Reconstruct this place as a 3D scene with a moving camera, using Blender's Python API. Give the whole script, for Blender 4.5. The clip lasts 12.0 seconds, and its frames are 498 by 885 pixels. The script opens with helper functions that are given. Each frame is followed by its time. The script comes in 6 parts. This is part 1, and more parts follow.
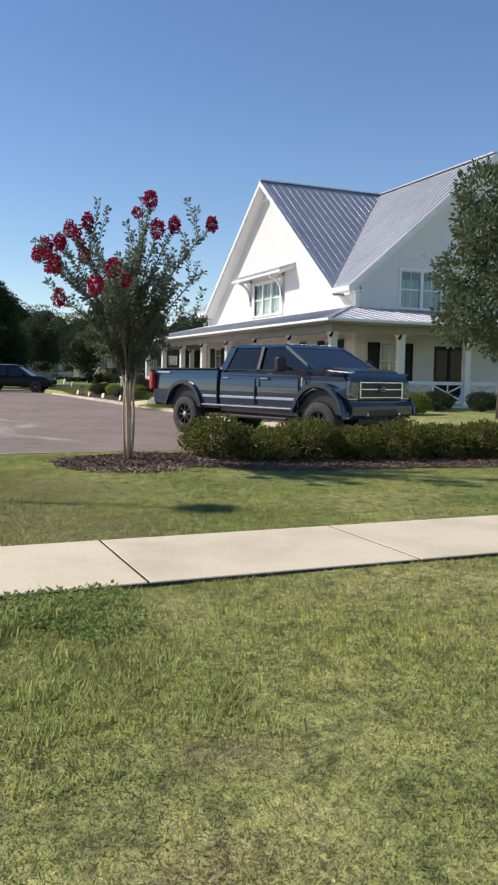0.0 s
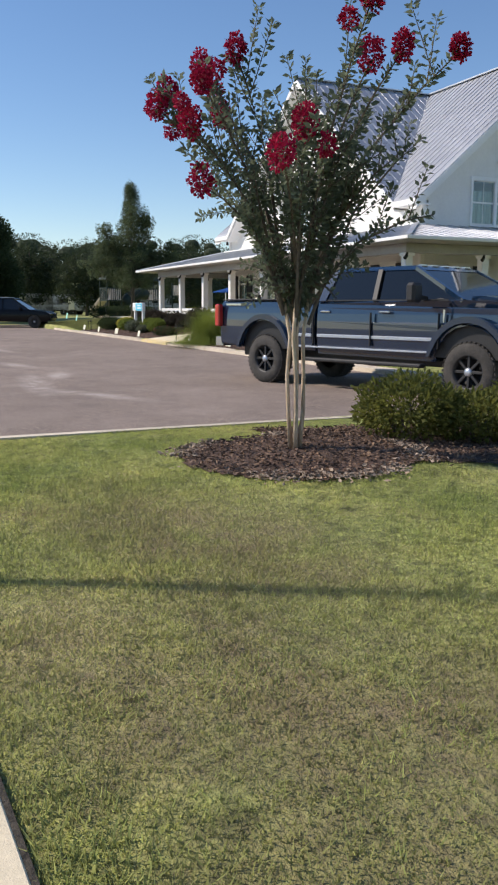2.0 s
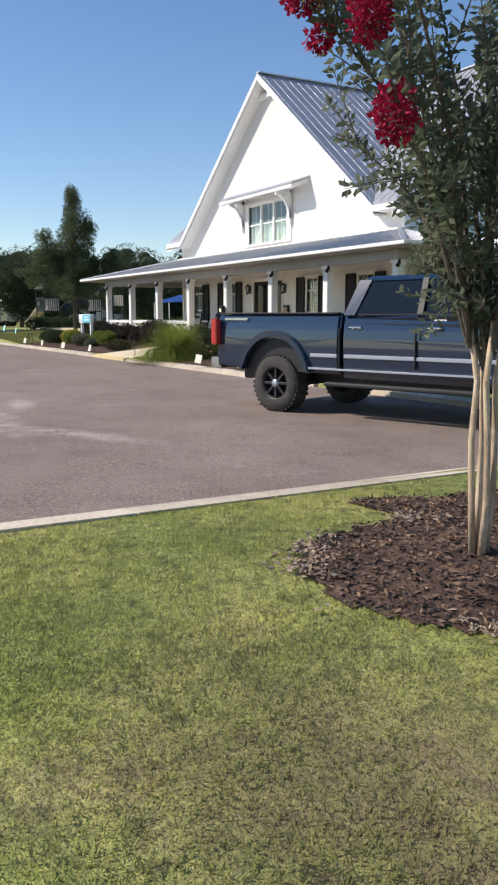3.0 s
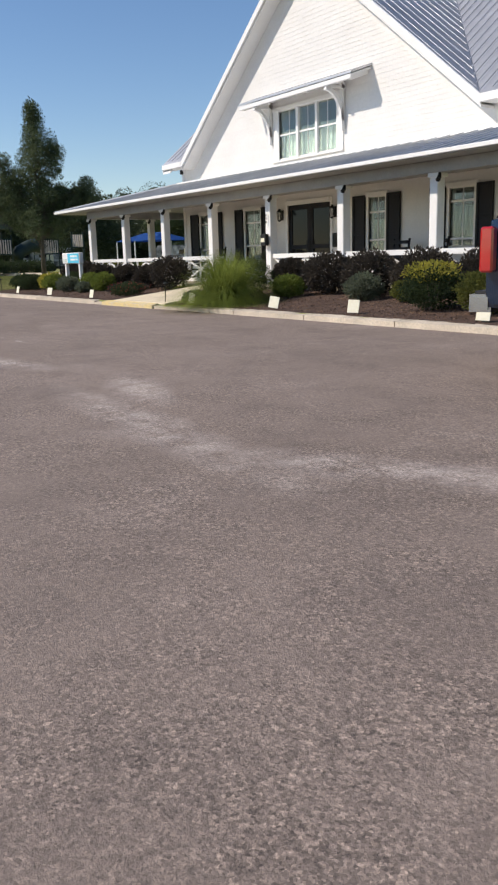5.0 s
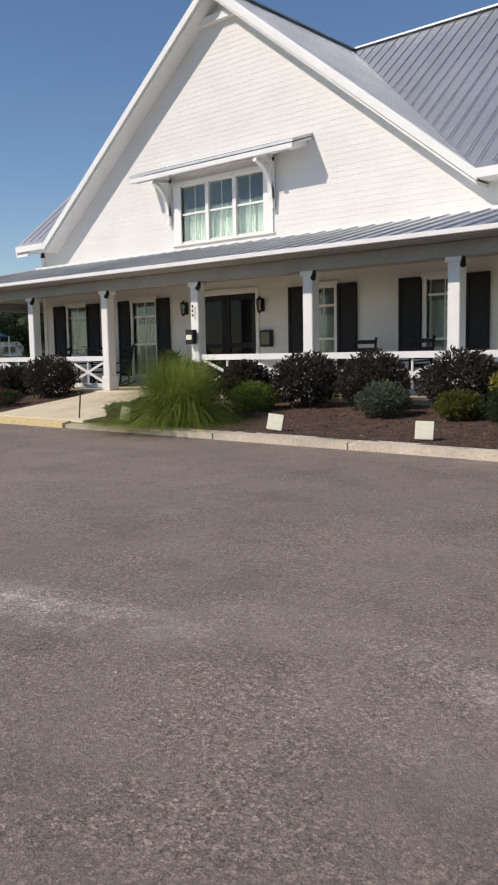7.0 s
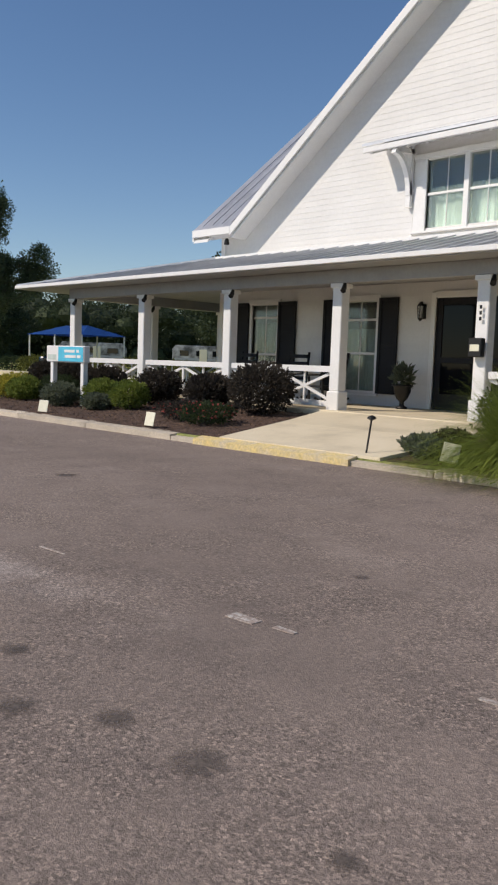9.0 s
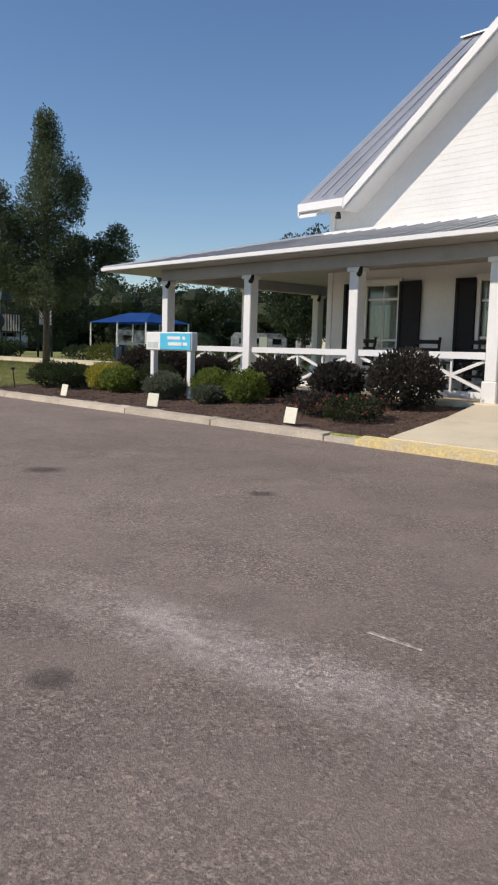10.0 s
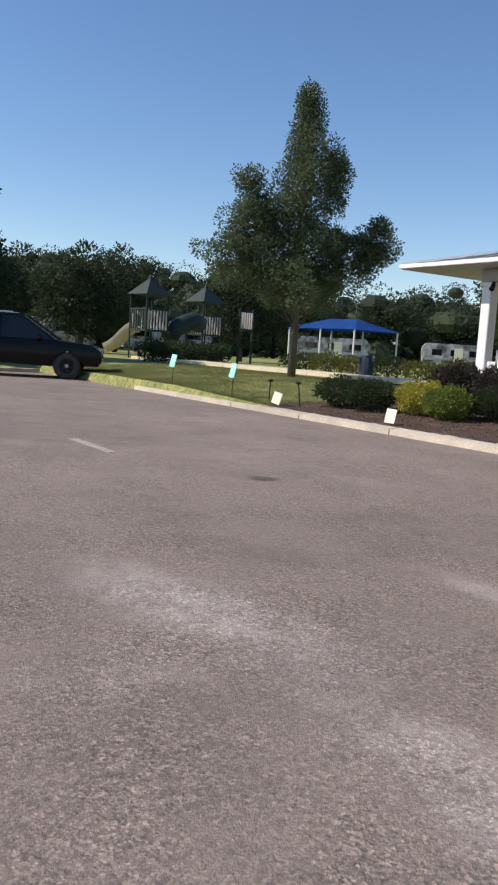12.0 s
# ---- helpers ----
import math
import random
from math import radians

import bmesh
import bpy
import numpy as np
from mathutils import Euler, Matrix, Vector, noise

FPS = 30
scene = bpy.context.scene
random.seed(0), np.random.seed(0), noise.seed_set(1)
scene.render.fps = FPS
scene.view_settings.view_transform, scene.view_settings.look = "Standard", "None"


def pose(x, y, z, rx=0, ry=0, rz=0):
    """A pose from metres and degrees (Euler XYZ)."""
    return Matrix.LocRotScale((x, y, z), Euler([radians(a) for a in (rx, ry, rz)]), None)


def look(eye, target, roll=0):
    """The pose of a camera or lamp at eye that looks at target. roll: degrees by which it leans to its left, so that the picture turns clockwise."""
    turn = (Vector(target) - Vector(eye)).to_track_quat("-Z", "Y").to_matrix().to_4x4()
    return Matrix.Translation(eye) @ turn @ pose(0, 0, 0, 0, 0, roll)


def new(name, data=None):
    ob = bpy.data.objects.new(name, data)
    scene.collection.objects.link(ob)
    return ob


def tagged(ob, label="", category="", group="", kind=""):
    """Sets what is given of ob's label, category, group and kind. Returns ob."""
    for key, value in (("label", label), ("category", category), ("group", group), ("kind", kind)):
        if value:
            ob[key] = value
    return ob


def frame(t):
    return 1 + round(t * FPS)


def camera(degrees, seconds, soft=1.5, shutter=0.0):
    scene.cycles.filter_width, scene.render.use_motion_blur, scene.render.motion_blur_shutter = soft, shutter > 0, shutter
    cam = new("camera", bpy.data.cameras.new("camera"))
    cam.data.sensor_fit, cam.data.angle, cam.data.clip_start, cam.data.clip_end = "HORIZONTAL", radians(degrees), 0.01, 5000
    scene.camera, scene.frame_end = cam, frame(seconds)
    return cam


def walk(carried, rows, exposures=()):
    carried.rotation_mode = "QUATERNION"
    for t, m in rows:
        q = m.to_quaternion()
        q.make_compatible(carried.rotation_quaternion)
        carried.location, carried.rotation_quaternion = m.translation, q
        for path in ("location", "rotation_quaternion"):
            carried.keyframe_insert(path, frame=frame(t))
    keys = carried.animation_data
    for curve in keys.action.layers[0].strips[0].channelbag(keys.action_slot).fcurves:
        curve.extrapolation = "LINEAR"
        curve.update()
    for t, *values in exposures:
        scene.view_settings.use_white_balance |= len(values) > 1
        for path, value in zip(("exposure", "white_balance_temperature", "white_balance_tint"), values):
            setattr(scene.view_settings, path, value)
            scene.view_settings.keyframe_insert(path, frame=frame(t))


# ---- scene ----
cam = camera(34.05, 12.0, 2.2)
PATH = [
    (0, (-1.430, 1.503, 1.091), (-3.262, 2.291, 0.931), 1.00),
    (0.5, (-2.223, 1.402, 1.093), (-4.100, 2.064, 0.893), 0.30),
    (1, (-3.099, 1.292, 1.123), (-4.978, 1.926, 0.864), -0.20),
    (1.5, (-4.090, 1.226, 1.095), (-5.942, 1.918, 0.789), -0.40),
    (2, (-5.127, 1.255, 1.131), (-6.926, 2.064, 0.802), 0.20),
    (2.5, (-6.188, 1.243, 1.197), (-7.940, 2.152, 0.874), 0.20),
    (3, (-7.436, 1.239, 1.204), (-9.164, 2.198, 0.897), 0.00),
    (3.5, (-8.567, 1.035, 1.248), (-10.283, 2.009, 0.926), -0.90),
    (3.7, (-9.130, 0.985, 1.253), (-10.841, 1.964, 0.919), -1.20),
    (4.1, (-10.302, 1.017, 1.174), (-11.900, 1.908, 0.854), -1.58),
    (4.5, (-11.473, 1.050, 1.095), (-13.086, 1.978, 0.703), -1.56),
    (4.9, (-12.645, 1.082, 1.016), (-14.283, 2.125, 0.568), -1.49),
    (5.3, (-13.817, 1.114, 0.937), (-15.378, 2.303, 0.552), -1.70),
    (5.5, (-14.375, 1.149, 0.956), (-15.902, 2.385, 0.585), -2.10),
    (6, (-15.698, 1.265, 1.018), (-17.137, 2.614, 0.687), -2.50),
    (6.5, (-16.985, 1.436, 1.078), (-18.340, 2.879, 0.788), -2.10),
    (6.7, (-17.490, 1.513, 1.099), (-18.818, 2.983, 0.826), -1.70),
    (7.1, (-18.475, 1.643, 1.094), (-19.802, 3.174, 0.885), -0.79),
    (7.5, (-19.461, 1.773, 1.089), (-20.811, 3.326, 0.910), 0.61),
    (7.9, (-20.446, 1.903, 1.084), (-21.813, 3.435, 0.911), 1.86),
    (8.3, (-21.432, 2.033, 1.079), (-22.778, 3.501, 0.897), 2.30),
    (8.5, (-21.869, 2.087, 1.070), (-23.239, 3.533, 0.888), 2.20),
    (9, (-22.996, 2.180, 1.060), (-24.415, 3.577, 0.866), 2.00),
    (9.5, (-24.095, 2.254, 1.052), (-25.552, 3.607, 0.839), 1.70),
    (10, (-25.161, 2.260, 1.004), (-26.641, 3.585, 0.778), 1.60),
    (10.5, (-26.268, 2.292, 1.000), (-27.772, 3.590, 0.764), 2.10),
    (11, (-27.320, 2.234, 1.016), (-28.862, 3.485, 0.777), 2.60),
    (11.5, (-28.407, 1.984, 1.015), (-30.008, 3.160, 0.783), 3.20),
    (12, (-29.543, 1.695, 0.996), (-31.218, 2.764, 0.771), 3.60),
]
walk(cam, [(t, look(eye, target, roll)) for t, eye, target, roll in PATH],
     [(0, 0.26, 6900, 14), (1.5, 0.26, 6900, 14), (3.5, 0.34, 6900, 14), (5.5, 0.04, 7000, 14), (6.5, -0.06, 7000, 14), (8.5, -0.18, 7000, 14), (9.5, -0.12, 7000, 14), (10.5, 0.04, 6900, 14), (12, 0.27, 6800, 14)])


# ---- light ----
SUN_WAY = Vector((-0.48, -0.87, 0.86)).normalized()
world = bpy.data.worlds.new("sky")
scene.world = world
world.use_nodes = True
wn = world.node_tree.nodes
sky = wn.new("ShaderNodeTexSky")
sky.sky_type, sky.sun_disc = "NISHITA", False
sky.sun_elevation = math.asin(SUN_WAY.z)
sky.sun_rotation = math.atan2(SUN_WAY.x, SUN_WAY.y)
sky.air_density, sky.dust_density, sky.ozone_density = 1.0, 0.0, 3.5
tone = wn.new("ShaderNodeHueSaturation")
tone.inputs["Hue"].default_value, tone.inputs["Saturation"].default_value = 0.5025, 1.12
world.node_tree.links.new(sky.outputs[0], tone.inputs["Color"])
world.node_tree.links.new(tone.outputs[0], wn["Background"].inputs[0])
wn["Background"].inputs[1].default_value = 0.12
sun_data = bpy.data.lights.new("sun", "SUN")
sun_data.energy, sun_data.angle, sun_data.color = 3.9, radians(1.0), (1.0, 0.945, 0.86)
sun = new("sun", sun_data)
sun.matrix_world = look(SUN_WAY * 60, (0, 0, 0))


# ---- materials ----
def ramp(nt, fac, stops):
    r = nt.nodes.new("ShaderNodeValToRGB")
    while len(r.color_ramp.elements) < len(stops):
        r.color_ramp.elements.new(0.5)
    for e, (p, c) in zip(r.color_ramp.elements, stops):
        e.position, e.color = p, (*c, 1)
    nt.links.new(fac, r.inputs[0])
    return r.outputs[0]


def tex(nt, scale, detail=4.0, rough=0.6, kind="noise", stretch=None):
    g = nt.nodes.new("ShaderNodeNewGeometry")
    src = g.outputs["Position"]
    if stretch:
        m = nt.nodes.new("ShaderNodeMapping")
        m.inputs["Scale"].default_value = stretch
        nt.links.new(src, m.inputs[0])
        src = m.outputs[0]
    if kind == "noise":
        n = nt.nodes.new("ShaderNodeTexNoise")
        n.inputs["Detail"].default_value, n.inputs["Roughness"].default_value = detail, rough
        out = n.outputs["Fac"]
    else:
        n = nt.nodes.new("ShaderNodeTexVoronoi")
        out = n.outputs["Distance"]
    n.inputs["Scale"].default_value = scale
    nt.links.new(src, n.inputs["Vector"])
    return out


def mix(nt, fac, a, b, mode="MIX"):
    m = nt.nodes.new("ShaderNodeMix")
    m.data_type, m.blend_type = "RGBA", mode
    for i, v in ((0, fac), (6, a), (7, b)):
        if isinstance(v, (int, float)):
            m.inputs[i].default_value = v
        elif isinstance(v, tuple):
            m.inputs[i].default_value = (*v, 1)
        else:
            nt.links.new(v, m.inputs[i])
    return m.outputs[2]


def material(name, stops, scale=3.0, rough=0.6, metal=0.0, fine=None, fine_amount=0.3, bump=0.0, bump_scale=60.0, piece=0.0, island=0.0,
             coat=0.0, stretch=None, shine=0.5):
    """A procedural surface: a ramp over broad noise, a finer grain laid over it, a bump, and a change from piece to piece."""
    m = bpy.data.materials.new(name)
    m.use_nodes = True
    nt = m.node_tree
    b = nt.nodes["Principled BSDF"]
    col = ramp(nt, tex(nt, scale, 5, 0.6, stretch=stretch), stops)
    if fine:
        g = ramp(nt, tex(nt, fine, 3, 0.7, stretch=stretch), [(0.3, (1 - fine_amount,) * 3), (0.7, (1 + fine_amount,) * 3)])
        col = mix(nt, 1.0, col, g, "MULTIPLY")
    if piece:
        o = nt.nodes.new("ShaderNodeObjectInfo")
        g = ramp(nt, o.outputs["Random"], [(0.0, (1 - piece,) * 3), (1.0, (1 + piece,) * 3)])
        col = mix(nt, 1.0, col, g, "MULTIPLY")
    if island:
        o = nt.nodes.new("ShaderNodeNewGeometry")
        g = ramp(nt, o.outputs["Random Per Island"], [(0.0, (1 - island, 1 - island, 1 - island)), (0.6, (1, 1, 1)), (1.0, (1 + island * 1.1, 1 + island, 1 + island * 0.5))])
        col = mix(nt, 1.0, col, g, "MULTIPLY")
    nt.links.new(col, b.inputs["Base Color"])
    b.inputs["Roughness"].default_value, b.inputs["Metallic"].default_value = rough, metal
    b.inputs["Coat Weight"].default_value = coat
    b.inputs["Coat Roughness"].default_value = 0.04
    b.inputs["Specular IOR Level"].default_value = shine
    if bump:
        n = nt.nodes.new("ShaderNodeBump")
        n.inputs["Strength"].default_value, n.inputs["Distance"].default_value = bump, 0.02
        nt.links.new(tex(nt, bump_scale, 4, 0.7), n.inputs["Height"])
        nt.links.new(n.outputs[0], b.inputs["Normal"])
    return m


def leafy(name, dark, light, back=0.35, island=0.35, level=False, scale=2.5):
    """Leaves: light passes through them in part."""
    m = material(name, [(0.3, dark), (0.7, light)], scale, 0.75, island=island)
    nt = m.node_tree
    nt.nodes["Principled BSDF"].inputs["Specular IOR Level"].default_value = 0.25
    out, b = nt.nodes["Material Output"], nt.nodes["Principled BSDF"]
    t = nt.nodes.new("ShaderNodeBsdfTranslucent")
    t.inputs[0].default_value = (*[min(1, c * 1.6) for c in light], 1)
    s = nt.nodes.new("ShaderNodeMixShader")
    s.inputs[0].default_value = back
    nt.links.new(b.outputs[0], s.inputs[1])
    nt.links.new(t.outputs[0], s.inputs[2])
    nt.links.new(s.outputs[0], out.inputs[0])
    if level:  # a sward of short blades answers the light as level ground does
        up = nt.nodes.new("ShaderNodeCombineXYZ")
        up.inputs[2].default_value = 1.0
        nt.links.new(up.outputs[0], b.inputs["Normal"])
    return m


def patch(nt, x, y, turn, length, width):
    """1 in the middle of a long spot on the ground, 0 outside it."""
    g, m, ln = nt.nodes.new("ShaderNodeNewGeometry"), nt.nodes.new("ShaderNodeMapping"), nt.nodes.new("ShaderNodeVectorMath")
    m.vector_type = "TEXTURE"
    m.inputs["Location"].default_value = (x, y, 0)
    m.inputs["Rotation"].default_value = (0, 0, radians(turn))
    m.inputs["Scale"].default_value = (length, width, 4)
    ln.operation = "LENGTH"
    nt.links.new(g.outputs["Position"], m.inputs[0])
    nt.links.new(m.outputs[0], ln.inputs[0])
    return ramp(nt, ln.outputs["Value"], [(0.15, (1, 1, 1)), (1.0, (0, 0, 0))])


def asphalt_material():
    """Old asphalt: brown-grey binder, stones of many tones laid bare, pale scuffed streaks."""
    m = material("asphalt", [(0.25, (0.214, 0.166, 0.137)), (0.5, (0.272, 0.212, 0.175)), (0.78, (0.33, 0.258, 0.216))], 0.35, 0.92,
                 fine=55, fine_amount=0.16, bump=0.5, bump_scale=130)
    nt = m.node_tree
    b = nt.nodes["Principled BSDF"]
    col = b.inputs["Base Color"].links[0].from_socket
    scuffed = ramp(nt, tex(nt, 0.8, 7, 0.74), [(0.55, (0, 0, 0)), (0.74, (0.5, 0.5, 0.5))])
    col = mix(nt, scuffed, col, (0.43, 0.35, 0.30))
    ragged = ramp(nt, tex(nt, 3.2, 8, 0.8), [(0.38, (0, 0, 0)), (0.58, (0.9, 0.9, 0.9))])
    bare = None
    for x, y, turn, length, width in ((-17.4, 3.3, -5, 2.2, 0.28), (-18.75, 3.9, -18, 1.1, 0.3), (-15.6, 3.7, 28, 1.5, 0.3),
                                      (-32.2, 3.2, 12, 1.0, 0.36), (-30.4, 3.2, 3, 1.1, 0.3), (-31.3, 4.45, -5, 1.1, 0.16), (-21.4, 3.6, 10, 1.2, 0.3), (-27.2, 4.0, 6, 1.4, 0.3)):
        p = patch(nt, x, y, turn, length, width)
        bare = p if bare is None else mix(nt, 1.0, bare, p, "LIGHTEN")
    col = mix(nt, mix(nt, 1.0, ragged, bare, "MULTIPLY"), col, (0.56, 0.475, 0.42))
    dark = ramp(nt, tex(nt, 1.7, 5, 0.7), [(0.3, (0.80, 0.80, 0.81)), (0.52, (1, 1, 1))])
    col = mix(nt, 1.0, col, dark, "MULTIPLY")
    rough_patch = ramp(nt, tex(nt, 1.3, 6, 0.75), [(0.38, (0.25, 0.25, 0.25)), (0.6, (1, 1, 1))])
    for scale, low, high in ((80, 0.62, 1.45), (150, 0.5, 1.65)):
        g = nt.nodes.new("ShaderNodeNewGeometry")
        v = nt.nodes.new("ShaderNodeTexVoronoi")
        v.inputs["Scale"].default_value = scale
        nt.links.new(g.outputs["Position"], v.inputs["Vector"])
        one = nt.nodes.new("ShaderNodeSeparateColor")
        nt.links.new(v.outputs["Color"], one.inputs[0])
        stones = ramp(nt, one.outputs[0], [(0.0, (low,) * 3), (0.35, (0.88,) * 3), (0.75, (1.02,) * 3), (1.0, (high, high * 0.985, high * 0.96))])
        col = mix(nt, rough_patch, col, mix(nt, 1.0, col, stones, "MULTIPLY"))
    nt.links.new(col, b.inputs["Base Color"])
    return m


def thin_turf(nt):
    """Where the lawn is worn to straw and bare brown earth."""
    worn = mix(nt, 1.0, patch(nt, -6.95, 2.2, 25, 1.9, 1.25), patch(nt, -8.4, 2.5, 10, 1.7, 0.9), "LIGHTEN")
    worn = mix(nt, 1.0, ramp(nt, tex(nt, 2.6, 7, 0.72), [(0.3, (0.15, 0.15, 0.15)), (0.62, (0.95, 0.95, 0.95))]), worn, "MULTIPLY")
    for x, y, r in ((-3.36, 2.31, 0.17), (-4.08, 2.2, 0.13), (-2.9, 2.05, 0.14), (-9.2, 1.9, 0.3)):
        worn = mix(nt, 1.0, worn, mix(nt, 1.0, patch(nt, x, y, 30 * x, r * 1.6, r), ramp(nt, tex(nt, 22, 4, 0.7), [(0.4, (0.1, 0.1, 0.1)), (0.6, (0.8, 0.8, 0.8))]), "MULTIPLY"), "LIGHTEN")
    return worn


def turf(m, bare, tufts_at):
    """Lays thin turf over a grass material, and tussocks whose light and shade are put into the colour."""
    nt = m.node_tree
    b = nt.nodes["Principled BSDF"]
    col = b.inputs["Base Color"].links[0].from_socket
    # dark end of this noise paints the shade in gaps between blades
    clumps = ramp(nt, tex(nt, tufts_at, 5, 0.72), [(0.34, (0.52, 0.53, 0.46)), (0.5, (1.36, 1.29, 1.17)), (0.68, (1.68, 1.54, 1.36))])
    col = mix(nt, 1.0, col, clumps, "MULTIPLY")
    broad = ramp(nt, tex(nt, 1.1, 5, 0.65), [(0.36, (0.82, 0.86, 0.74)), (0.5, (1.04, 1.03, 0.96)), (0.66, (1.2, 1.16, 1.02))])
    col = mix(nt, 1.0, col, broad, "MULTIPLY")
    nt.links.new(mix(nt, thin_turf(nt), col, bare), b.inputs["Base Color"])
    return m


def lawn_material():
    m = material("lawn_soil", [(0.3, (0.15, 0.19, 0.058)), (0.52, (0.22, 0.24, 0.09)), (0.75, (0.34, 0.31, 0.16))], 0.9, 0.95, fine=28, fine_amount=0.45,
                 bump=1.0, bump_scale=50)
    return turf(m, (0.23, 0.17, 0.10), 9)


